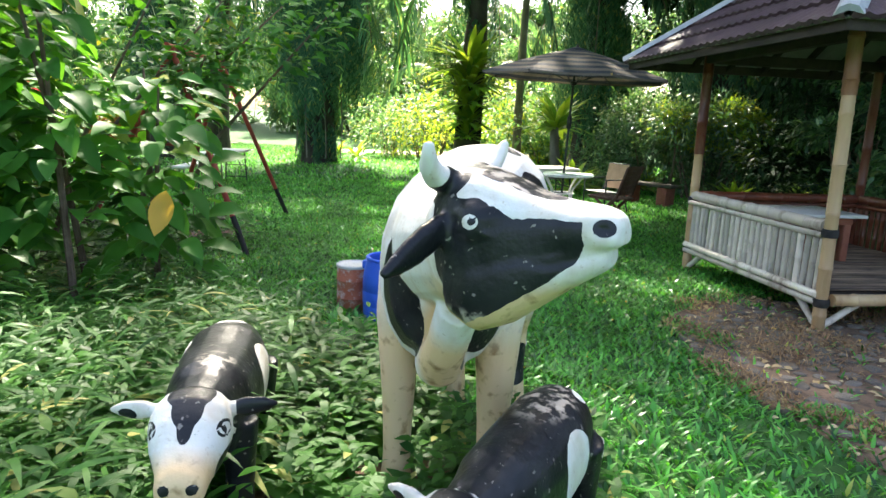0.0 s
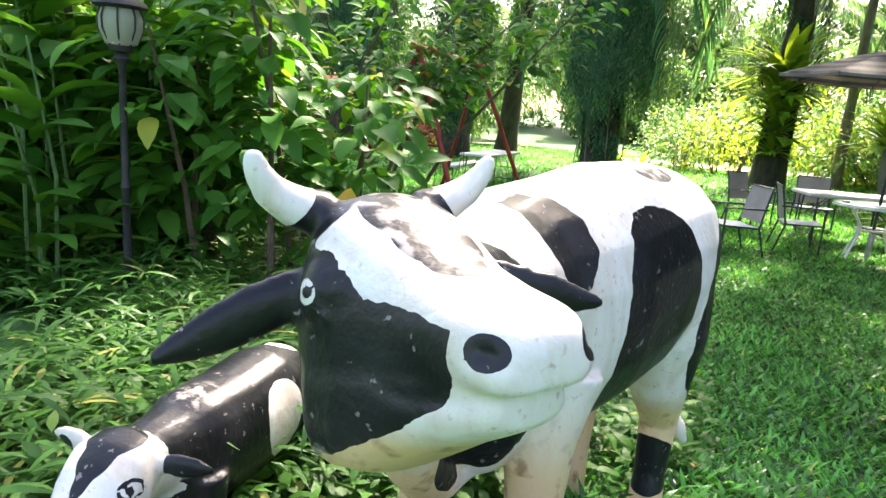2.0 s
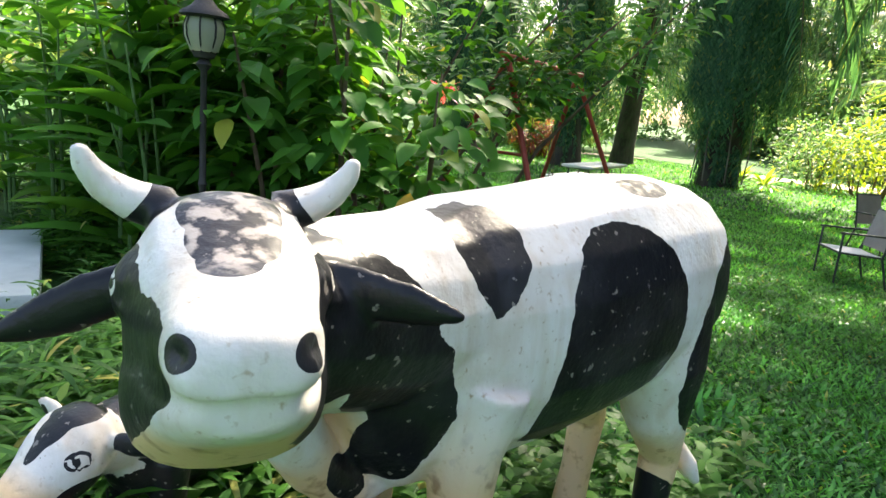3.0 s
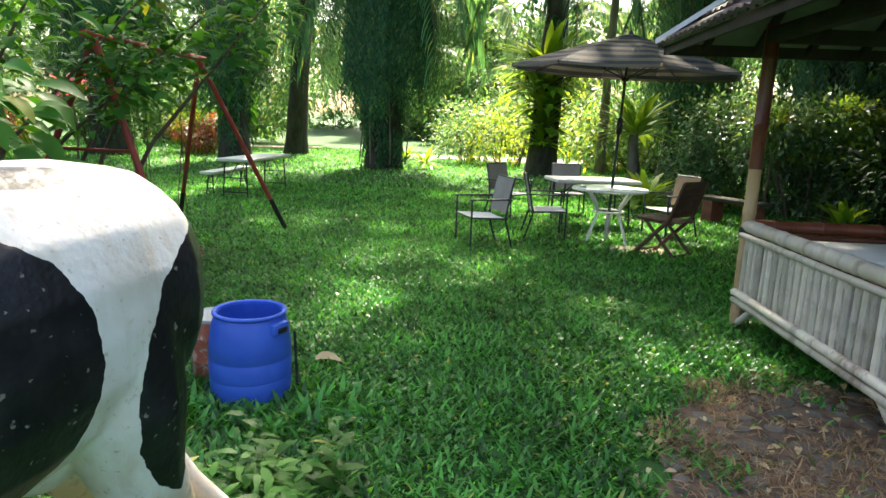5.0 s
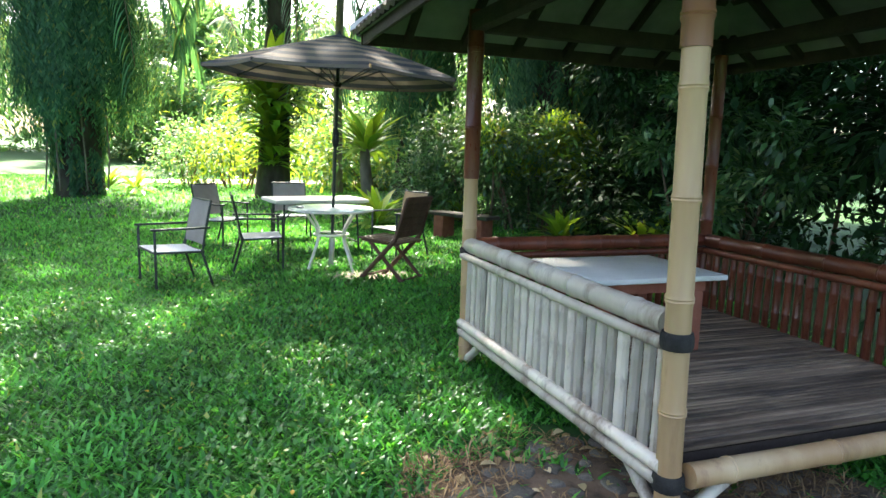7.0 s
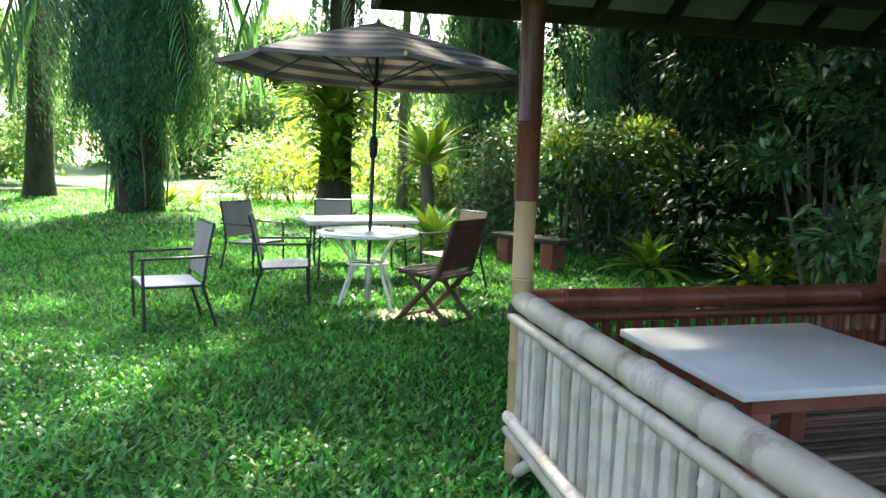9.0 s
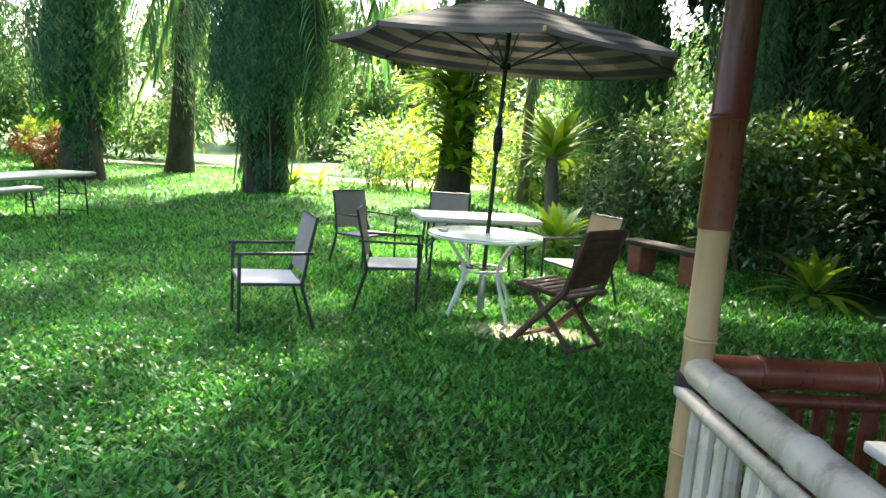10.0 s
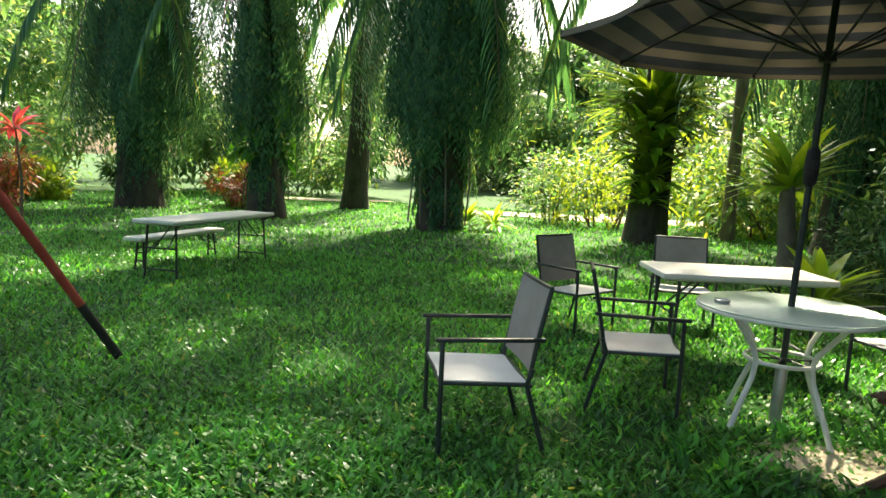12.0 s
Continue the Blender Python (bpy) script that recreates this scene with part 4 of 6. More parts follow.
# ---- statues of cattle ----
def painted(name):
    """White enamel with black patches; the attribute 'coat' is 0 on black, 1 on white."""
    m = bpy.data.materials.new(name)
    m.use_nodes = True
    t = m.node_tree
    n, l, p = t.nodes, t.links, t.nodes["Principled BSDF"]
    geo = n.new("ShaderNodeTexCoord")
    at = n.new("ShaderNodeAttribute")
    at.attribute_name = "coat"
    def tex(sc, det):
        x = n.new("ShaderNodeTexNoise")
        x.inputs["Scale"].default_value, x.inputs["Detail"].default_value = sc, det
        l.new(geo.outputs["Object"], x.inputs["Vector"])
        return x
    def math_(op, a, b):
        x = n.new("ShaderNodeMath")
        x.operation = op
        for k, v in enumerate((a, b)):
            if isinstance(v, (int, float)):
                x.inputs[k].default_value = v
            else:
                l.new(v, x.inputs[k])
        return x.outputs[0]
    def mix(fac, a, b):
        x = n.new("ShaderNodeMix")
        x.data_type = "RGBA"
        l.new(fac, x.inputs[0])
        for s, v in ((6, a), (7, b)):
            if isinstance(v, tuple):
                x.inputs[s].default_value = (*v, 1)
            else:
                l.new(v, x.inputs[s])
        return x.outputs[2]
    edge = math_("MULTIPLY", math_("SUBTRACT", tex(38, 4).outputs[0], 0.5), 0.16)
    val = math_("ADD", at.outputs["Fac"], edge)
    white = math_("GREATER_THAN", val, 0.5)
    rp = n.new("ShaderNodeMapRange")
    rp.inputs[1].default_value, rp.inputs[2].default_value = 0.62, 0.78
    l.new(tex(70, 6).outputs[0], rp.inputs[0])
    chip = n.new("ShaderNodeMapRange")
    chip.inputs[1].default_value, chip.inputs[2].default_value = 0.655, 0.68
    l.new(tex(48, 8).outputs[0], chip.inputs[0])
    dirt = n.new("ShaderNodeMapRange")
    dirt.inputs[1].default_value, dirt.inputs[2].default_value = 0.45, 0.75
    l.new(tex(7, 6).outputs[0], dirt.inputs[0])
    wcol = mix(dirt.outputs[0], (0.70, 0.685, 0.64), (0.58, 0.52, 0.42))
    mp = n.new("ShaderNodeMapping")
    mp.inputs["Scale"].default_value = (1, 1, 0.12)
    l.new(geo.outputs["Object"], mp.inputs[0])
    run = tex(26, 5)
    l.new(mp.outputs[0], run.inputs["Vector"])
    streak = n.new("ShaderNodeMapRange")
    streak.inputs[1].default_value, streak.inputs[2].default_value, streak.inputs[4].default_value = 0.5, 0.78, 0.5
    l.new(run.outputs[0], streak.inputs[0])
    wcol = mix(streak.outputs[0], wcol, (0.50, 0.40, 0.27))
    wcol = mix(rp.outputs[0], wcol, (0.38, 0.29, 0.18))
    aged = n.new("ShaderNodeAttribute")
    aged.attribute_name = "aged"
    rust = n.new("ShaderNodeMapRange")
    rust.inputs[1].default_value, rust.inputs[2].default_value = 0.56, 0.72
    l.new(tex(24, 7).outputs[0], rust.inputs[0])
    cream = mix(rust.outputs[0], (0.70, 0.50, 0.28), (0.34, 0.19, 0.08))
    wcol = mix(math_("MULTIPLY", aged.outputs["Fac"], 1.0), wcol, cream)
    bcol = mix(dirt.outputs[0], (0.007, 0.008, 0.010), (0.026, 0.027, 0.03))
    bcol = mix(chip.outputs[0], bcol, (0.20, 0.18, 0.16))
    worn = n.new("ShaderNodeAttribute")
    worn.attribute_name = "worn"
    flake = n.new("ShaderNodeMapRange")
    flake.inputs[1].default_value, flake.inputs[2].default_value = 0.47, 0.58
    l.new(tex(34, 9).outputs[0], flake.inputs[0])
    bcol = mix(math_("MULTIPLY", worn.outputs["Fac"], flake.outputs[0]), bcol, (0.42, 0.37, 0.31))
    p.inputs["Specular IOR Level"].default_value = 0.3
    l.new(mix(white, bcol, wcol), p.inputs["Base Color"])
    rg = n.new("ShaderNodeMapRange")
    rg.inputs[3].default_value, rg.inputs[4].default_value = 0.24, 0.48
    l.new(tex(9, 4).outputs[0], rg.inputs[0])
    l.new(math_("ADD", rg.outputs[0], math_("MULTIPLY", white, 0.15)), p.inputs["Roughness"])
    b = n.new("ShaderNodeBump")
    b.inputs["Strength"].default_value, b.inputs["Distance"].default_value = 0.35, 0.006
    l.new(tex(55, 6).outputs[0], b.inputs["Height"])
    l.new(b.outputs[0], p.inputs["Normal"])
    return m


M["enamel"] = painted("chipped_cattle_enamel")


def ring_at(c, d, hw, up, dn, n=20, power=2.3):
    """A rounded ring across the direction d, half-width hw, up above and dn below c."""
    d = Vector(d).normalized()
    side = Vector((0, 0, 1)).cross(d).normalized()
    out = []
    for k in range(n):
        a = 2 * math.pi * k / n
        ca, sa = math.cos(a), math.sin(a)
        e = (abs(ca) ** power + abs(sa) ** power) ** (-1 / power)
        out.append(Vector(c) + side * hw * ca * e + Vector((0, 0, 1)) * (up if sa > 0 else dn) * sa * e)
    return out


def blend_mesh(pieces, voxel, smooth):
    """Merges overlapping solids into one soft skin."""
    bm = bmesh.new()
    for f in pieces:
        f(bm)
    bmesh.ops.recalc_face_normals(bm, faces=bm.faces)
    me = bpy.data.meshes.new("raw")
    bm.to_mesh(me)
    bm.free()
    ob = new("raw", me)
    r = ob.modifiers.new("r", "REMESH")
    r.mode, r.voxel_size = "VOXEL", voxel
    s = ob.modifiers.new("s", "SMOOTH")
    s.factor, s.iterations = 0.5, smooth
    bpy.context.view_layer.update()
    out = bpy.data.meshes.new_from_object(ob.evaluated_get(bpy.context.evaluated_depsgraph_get()))
    bpy.data.objects.remove(ob)
    out.polygons.foreach_set("use_smooth", [True] * len(out.polygons))
    return out


def paint(me, black, white, pupils=(), worn=(), aged=(), panels=()):
    """black, white, worn, aged: lists of (centre, radii, turn about z); white lies over black.
    panels: black fields drawn on one side as (origin, along, out, outline)."""
    co = np.empty(len(me.vertices) * 3, np.float32)
    me.vertices.foreach_get("co", co)
    co = co.reshape(-1, 3)
    def field(spots):
        best = np.full(len(co), 9.0)
        for c, r, turn in spots:
            q = co - np.array(c)
            a = radians(turn)
            u = q[:, 0] * math.cos(a) + q[:, 1] * math.sin(a)
            v = -q[:, 0] * math.sin(a) + q[:, 1] * math.cos(a)
            best = np.minimum(best, np.sqrt((u / r[0]) ** 2 + (v / r[1]) ** 2 + (q[:, 2] / r[2]) ** 2))
        return best
    val = np.clip((field(black) - 1) * 1.6 + 0.5, 0, 1)
    for origin, along, out, line in panels:
        q = co - np.array(origin)
        u, w, side = q @ np.array(along), co[:, 2], q @ np.array(out)
        inside, near = np.zeros(len(co), bool), np.full(len(co), 9.0)
        for (a0, z0), (a1, z1) in zip(line, line[1:] + line[:1]):
            da, dz = a1 - a0, z1 - z0
            if z0 != z1:
                inside ^= ((z0 > w) != (z1 > w)) & (u < a0 + da * (w - z0) / dz)
            k = np.clip(((u - a0) * da + (w - z0) * dz) / (da * da + dz * dz), 0, 1)
            near = np.minimum(near, np.hypot(u - a0 - k * da, w - z0 - k * dz))
        sd = np.where(inside, -near, near)
        val = np.minimum(val, np.where(side > 0.02, np.clip(0.5 + sd * 12, 0, 1), 1.0))
    if white:
        val = np.maximum(val, np.clip((1 - field(white)) * 1.6 + 0.5, 0, 1))
    if pupils:
        val = np.minimum(val, np.clip((field(pupils) - 1) * 1.6 + 0.5, 0, 1))
    at = me.attributes.new("coat", "FLOAT", "POINT")
    at.data.foreach_set("value", val.astype(np.float32))
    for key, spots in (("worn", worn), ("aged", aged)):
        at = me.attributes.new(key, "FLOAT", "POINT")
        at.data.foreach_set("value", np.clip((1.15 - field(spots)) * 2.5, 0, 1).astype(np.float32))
    me.materials.append(M["enamel"])


def carve(me, spots):
    """Pushes the skin in (or out) along its normals near each (centre, radii, turn, depth)."""
    n = len(me.vertices)
    co, no = np.empty(n * 3, np.float32), np.empty(n * 3, np.float32)
    me.vertices.foreach_get("co", co)
    me.vertices.foreach_get("normal", no)
    co, no = co.reshape(-1, 3), no.reshape(-1, 3)
    shift = np.zeros(n)
    for c, r, turn, depth in spots:
        q = co - np.array(c)
        a = radians(turn)
        u = q[:, 0] * math.cos(a) + q[:, 1] * math.sin(a)
        v = -q[:, 0] * math.sin(a) + q[:, 1] * math.cos(a)
        shift += depth * np.exp(-((u / r[0]) ** 2 + (v / r[1]) ** 2 + (q[:, 2] / r[2]) ** 2))
    me.vertices.foreach_set("co", (co - no * shift[:, None]).astype(np.float32).ravel())
    me.update()


def cow():
    ax = Vector((0.2, 0.95, 0)).normalized()
    start = Vector((-0.29, 2.22, 0))
    body = [(-0.12, 1.06, 0.05, 0.08, 0.1), (-0.07, 1.05, 0.14, 0.18, 0.22), (0.03, 1.05, 0.2, 0.26, 0.31), (0.2, 1.06, 0.235, 0.29, 0.32), (0.45, 1.06, 0.27, 0.31, 0.3), (0.68, 1.08, 0.28, 0.32, 0.3),
            (0.9, 1.10, 0.275, 0.30, 0.27), (1.04, 1.12, 0.25, 0.26, 0.26), (1.12, 1.12, 0.19, 0.21, 0.24), (1.165, 1.12, 0.10, 0.12, 0.14)]
    hd = Vector((0.86, -0.51, 0))
    lf = Vector((0.51, 0.86, 0))
    Mh = Vector((-0.215, 1.845, 0))
    head = [(-0.11, 0.05, 1.29, 1.16), (-0.06, 0.095, 1.36, 1.10), (-0.01, 0.122, 1.392, 1.06), (0.045, 0.13, 1.388, 1.045), (0.105, 0.122, 1.366, 1.07), (0.17, 0.100, 1.342, 1.13), (0.235, 0.086, 1.33, 1.2),
            (0.295, 0.08, 1.326, 1.226), (0.325, 0.076, 1.318, 1.234), (0.343, 0.066, 1.306, 1.238), (0.35, 0.05, 1.29, 1.244)]
    jaw = [(-0.02, 0.112, 1.24, 1.04), (0.05, 0.135, 1.24, 1.012), (0.12, 0.126, 1.25, 1.042), (0.185, 0.104, 1.255, 1.092), (0.25, 0.086, 1.255, 1.143), (0.29, 0.072, 1.255, 1.17), (0.312, 0.062, 1.255, 1.186), (0.328, 0.045, 1.255, 1.198)]
    P = lambda a, s, z: Mh + hd * a + lf * s + Vector((0, 0, z))
    def legs(bm):
        for bx, by, top, pts in ((-0.42, 2.42, 0.95, None), (-0.1, 2.34, 0.95, None)):
            tube(bm, [(bx + 0.02, by + 0.03, 1.0), (bx, by, 0.85), (bx, by, 0.66), (bx, by + 0.01, 0.52), (bx, by, 0.36), (bx, by - 0.01, 0.24), (bx, by - 0.02, 0.17)], [0.095, 0.08, 0.063, 0.054, 0.048, 0.056, 0.064], 14)
        for bx, by in ((0.03, 3.12), (-0.24, 3.18)):
            tube(bm, [(bx, by - 0.05, 1.08), (bx + 0.01, by - 0.04, 0.9), (bx + 0.02, by + 0.0, 0.72), (bx + 0.03, by + 0.09, 0.56), (bx + 0.03, by + 0.06, 0.38), (bx + 0.03, by + 0.03, 0.24), (bx + 0.03, by + 0.0, 0.13)], [0.14, 0.135, 0.095, 0.062, 0.052, 0.058, 0.066], 14)
    def trunk(bm):
        loft(bm, [ring_at(start + ax * s + Vector((0, 0, z)), ax, hw, up, dn) for s, z, hw, up, dn in body])
    def neck(bm):
        tube(bm, [(-0.22, 2.5, 1.14), (-0.25, 2.3, 1.13), (-0.25, 2.12, 1.15), (-0.22, 1.95, 1.18), (-0.20, 1.86, 1.19)], [0.2, 0.2, 0.18, 0.15, 0.125], 18)
        tube(bm, [(-0.27, 2.3, 0.82), (-0.285, 2.17, 0.78), (-0.27, 2.08, 0.86), (-0.24, 1.96, 1.02)], [0.09, 0.075, 0.06, 0.06], 12)
    def skull(bm):
        loft(bm, [ring_at(Mh + hd * a + Vector((0, 0, (t + b) / 2)), hd, hw, (t - b) / 2, (t - b) / 2, 22, 2.6) for a, hw, t, b in head])
        loft(bm, [ring_at(Mh + hd * a + Vector((0, 0, (t + b) / 2)), hd, hw, (t - b) / 2, (t - b) / 2, 22, 2.6) for a, hw, t, b in jaw])
        for s in (-1, 1):
            bmesh.ops.create_uvsphere(bm, u_segments=12, v_segments=8, radius=0.036, matrix=Matrix.Translation(P(0.055, s * 0.108, 1.275)))
            bmesh.ops.create_uvsphere(bm, u_segments=12, v_segments=8, radius=0.03, matrix=Matrix.Translation(P(0.312, s * 0.045, 1.285)))
            tube(bm, [P(-0.04, s * 0.07, 1.355), P(-0.04, s * 0.12, 1.368), P(-0.035, s * 0.155, 1.39), P(-0.025, s * 0.175, 1.418), P(-0.02, s * 0.184, 1.445)], [0.034, 0.03, 0.024, 0.018, 0.011], 12)
            rings = []
            for q, w, tk in ((0, 0.028, 0.022), (0.2, 0.04, 0.022), (0.45, 0.042, 0.019), (0.7, 0.034, 0.016), (0.9, 0.019, 0.013), (1.0, 0.008, 0.01)):
                c = P(-0.02 + (0.13 if s > 0 else -0.03) * q, s * (0.10 + (0.23 if s > 0 else 0.2) * q), 1.262 - (0.03 if s > 0 else 0.085) * q)
                rings.append([c + hd * tk * math.cos(a) + Vector((0, 0, 1)) * w * math.sin(a) for a in [2 * math.pi * k / 12 for k in range(12)]])
            loft(bm, rings)
    def tail(bm):
        tube(bm, [(-0.1, 3.2, 1.24), (-0.1, 3.29, 1.12), (-0.1, 3.31, 0.95), (-0.06, 3.31, 0.75), (0.03, 3.33, 0.58), (0.11, 3.37, 0.47), (0.14, 3.4, 0.41)], [0.03, 0.03, 0.026, 0.024, 0.036, 0.036, 0.015], 10)
        bmesh.ops.create_uvsphere(bm, u_segments=14, v_segments=8, radius=0.09, matrix=Matrix.Translation((-0.1, 3.0, 0.82)))
    me = blend_mesh([trunk, legs, neck, skull, tail], 0.0075, 7)
    black = [
        ((0.05, 3.12, 0.42), (0.12, 0.14, 0.10), 0),
        ((0.0, 2.1, 0.95), (0.18, 0.17, 0.24), 0), ((-0.13, 2.12, 0.84), (0.1, 0.1, 0.14), 0), ((-0.40, 2.18, 0.97), (0.09, 0.09, 0.2), 0),
        ((-0.45, 2.75, 1.1), (0.15, 0.3, 0.3), 0), ((0.0, 2.93, 1.41), (0.085, 0.13, 0.05), -12),
        (tuple(P(0.05, 0.15, 1.25)), (0.11, 0.065, 0.10), -31), (tuple(P(0.13, 0.13, 1.12)), (0.15, 0.06, 0.07), -31),
        (tuple(P(0.06, 0.0, 1.38)), (0.085, 0.066, 0.1), -31), (tuple(P(0.125, 0.0, 1.36)), (0.075, 0.058, 0.07), -31), (tuple(P(0.18, -0.008, 1.345)), (0.045, 0.038, 0.05), -31),
        (tuple(P(-0.055, 0.0, 1.39)), (0.062, 0.19, 0.1), -31), (tuple(P(-0.025, -0.085, 1.37)), (0.05, 0.05, 0.05), -31), (tuple(P(-0.025, 0.085, 1.37)), (0.05, 0.05, 0.05), -31),
        (tuple(P(0.322, -0.062, 1.287)), (0.024, 0.026, 0.018), -31), (tuple(P(0.33, 0.055, 1.284)), (0.024, 0.022, 0.02), -31),
        (tuple(P(0.06, 0.24, 1.25)), (0.12, 0.13, 0.06), -31), (tuple(P(-0.04, -0.25, 1.22)), (0.07, 0.14, 0.12), -31),
    ]
    white = [(tuple(P(-0.03, e * 0.165, 1.41)), (0.07, 0.072, 0.075), -31) for e in (-1, 1)] + [
        (tuple(P(0.06, 0.105, 1.35)), (0.07, 0.04, 0.032), -31),
        (tuple(P(0.058, -0.146, 1.28)), (0.02, 0.026, 0.017), -31), (tuple(P(0.058, 0.146, 1.28)), (0.02, 0.026, 0.017), -31)]
    pupils = [(tuple(P(0.062, e * 0.15, 1.28)), (0.0085, 0.03, 0.0085), -31) for e in (-1, 1)]
    worn = [(tuple(P(0.09, 0.0, 1.37)), (0.14, 0.08, 0.08), -31), (tuple(P(-0.05, 0.0, 1.39)), (0.06, 0.07, 0.05), -31), (tuple(P(0.03, -0.13, 1.05)), (0.09, 0.08, 0.035), -31), ((-0.06, 2.98, 1.41), (0.09, 0.18, 0.06), 0)]
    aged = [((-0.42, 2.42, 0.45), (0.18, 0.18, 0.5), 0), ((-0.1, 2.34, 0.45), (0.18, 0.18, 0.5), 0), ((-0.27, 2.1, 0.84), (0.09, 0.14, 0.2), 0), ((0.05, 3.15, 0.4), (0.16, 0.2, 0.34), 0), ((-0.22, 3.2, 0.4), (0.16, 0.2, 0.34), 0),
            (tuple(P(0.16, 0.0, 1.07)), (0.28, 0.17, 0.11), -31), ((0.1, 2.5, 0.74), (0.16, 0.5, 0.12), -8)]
    cheek = [(0.28, 1.294), (0.286, 1.25), (0.272, 1.213), (0.195, 1.145), (0.107, 1.085), (0.04, 1.046), (-0.01, 1.07), (-0.045, 1.16), (-0.06, 1.29), (-0.045, 1.37), (0.005, 1.375),
             (-0.002, 1.335), (0.018, 1.322), (0.06, 1.328), (0.105, 1.308), (0.14, 1.29), (0.205, 1.297)]
    far_cheek = [(0.10, 1.30), (0.16, 1.27), (0.20, 1.18), (0.18, 1.10), (0.07, 1.06), (-0.04, 1.12), (-0.05, 1.33), (0.0, 1.33), (0.05, 1.315)]
    flank_n = (ax.y, -ax.x, 0)
    saddle = [(0.555, 1.318), (0.64, 1.30), (0.715, 1.25), (0.765, 1.155), (0.775, 1.05), (0.76, 0.96), (0.72, 0.87), (0.65, 0.81), (0.56, 0.79), (0.42, 0.80), (0.29, 0.84), (0.305, 0.93), (0.33, 1.05), (0.352, 1.18), (0.40, 1.265), (0.46, 1.305)]
    shoulder = [(0.17, 1.345), (0.23, 1.34), (0.255, 1.30), (0.25, 1.24), (0.205, 1.18), (0.15, 1.15), (0.105, 1.21), (0.085, 1.28), (0.11, 1.33)]
    haunch = [(1.2, 1.29), (1.03, 1.25), (0.93, 1.18), (0.875, 1.07), (0.85, 0.95), (0.86, 0.84), (0.91, 0.74), (0.98, 0.69), (1.04, 0.78), (1.2, 0.85)]
    sides = [(tuple(start), tuple(ax), flank_n, q) for q in (saddle, shoulder, haunch)]
    panels = sides + [(tuple(Mh), tuple(hd), tuple(-lf), cheek), (tuple(Mh), tuple(hd), tuple(lf), far_cheek)]
    lips = [(tuple(P(a, e * w, 1.238 - 0.28 * (0.345 - a))), (0.03, 0.03, 0.007), -31, 0.005) for e in (-1, 1) for a, w in ((0.22, 0.09), (0.255, 0.084), (0.285, 0.078), (0.315, 0.068), (0.34, 0.04), (0.345, 0.0))]
    holes = [(tuple(P(0.324, e * 0.062, 1.287)), (0.02, 0.022, 0.014), -31, 0.016) for e in (-1, 1)]
    lids = [(tuple(P(0.058 + 0.04 * math.cos(b), e * 0.135, 1.28 + 0.034 * math.sin(b))), (0.014, 0.03, 0.012), -31, -0.007) for e in (-1, 1) for b in (0.3, 0.9, 1.6, 2.2, 2.8, 3.9, 4.7, 5.5)]
    carve(me, lips + holes + lids)
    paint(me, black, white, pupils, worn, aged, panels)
    ob = new("cow_statue", me)
    tagged(ob, "life-size black and white painted cow statue with chipped enamel", "statue")


def calf(name, m, label, spots):
    def solid(bm):
        loft(bm, [ring_at((0, y, z), (0, 1, 0), hw, up, up) for y, z, hw, up in ((-0.08, 0.37, 0.05, 0.06), (-0.04, 0.37, 0.09, 0.12), (0.08, 0.37, 0.12, 0.15), (0.25, 0.36, 0.135, 0.155), (0.42, 0.365, 0.135, 0.155), (0.54, 0.37, 0.11, 0.13), (0.59, 0.37, 0.05, 0.07))])
        tube(bm, [(0, 0.06, 0.40), (0, -0.06, 0.42), (0, -0.16, 0.42)], [0.11, 0.085, 0.07], 14)
        loft(bm, [ring_at((0, y, z), (0, -1, 0), hw, h, h, 18, 2.4) for y, z, hw, h in ((-0.08, 0.455, 0.05, 0.04), (-0.12, 0.45, 0.085, 0.075), (-0.18, 0.43, 0.10, 0.088), (-0.23, 0.405, 0.088, 0.082), (-0.275, 0.378, 0.066, 0.066), (-0.31, 0.36, 0.058, 0.056), (-0.335, 0.35, 0.056, 0.048), (-0.352, 0.346, 0.04, 0.03))])
        for s in (-1, 1):
            tube(bm, [(s * 0.085, 0.03, 0.36), (s * 0.085, 0.03, 0.2), (s * 0.085, 0.02, 0.02), (s * 0.085, 0.02, -0.06)], [0.055, 0.042, 0.036, 0.04], 10)
            tube(bm, [(s * 0.085, 0.5, 0.36), (s * 0.09, 0.52, 0.2), (s * 0.09, 0.51, 0.02), (s * 0.09, 0.51, -0.06)], [0.075, 0.05, 0.038, 0.042], 10)
            rings = []
            for q, w, tk in ((0, 0.016, 0.014), (0.35, 0.03, 0.014), (0.7, 0.024, 0.012), (1, 0.006, 0.007)):
                c = Vector((s * (0.08 + 0.125 * q), -0.13 + 0.02 * q, 0.465 + 0.0 * q))
                rings.append([c + Vector((0, tk * math.cos(a), w * math.sin(a))) for a in [2 * math.pi * k / 10 for k in range(10)]])
            loft(bm, rings)
    me = blend_mesh([solid], 0.009, 4)
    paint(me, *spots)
    ob = new(name, me)
    ob.matrix_world = m
    tagged(ob, label, "statue", "calf statues")


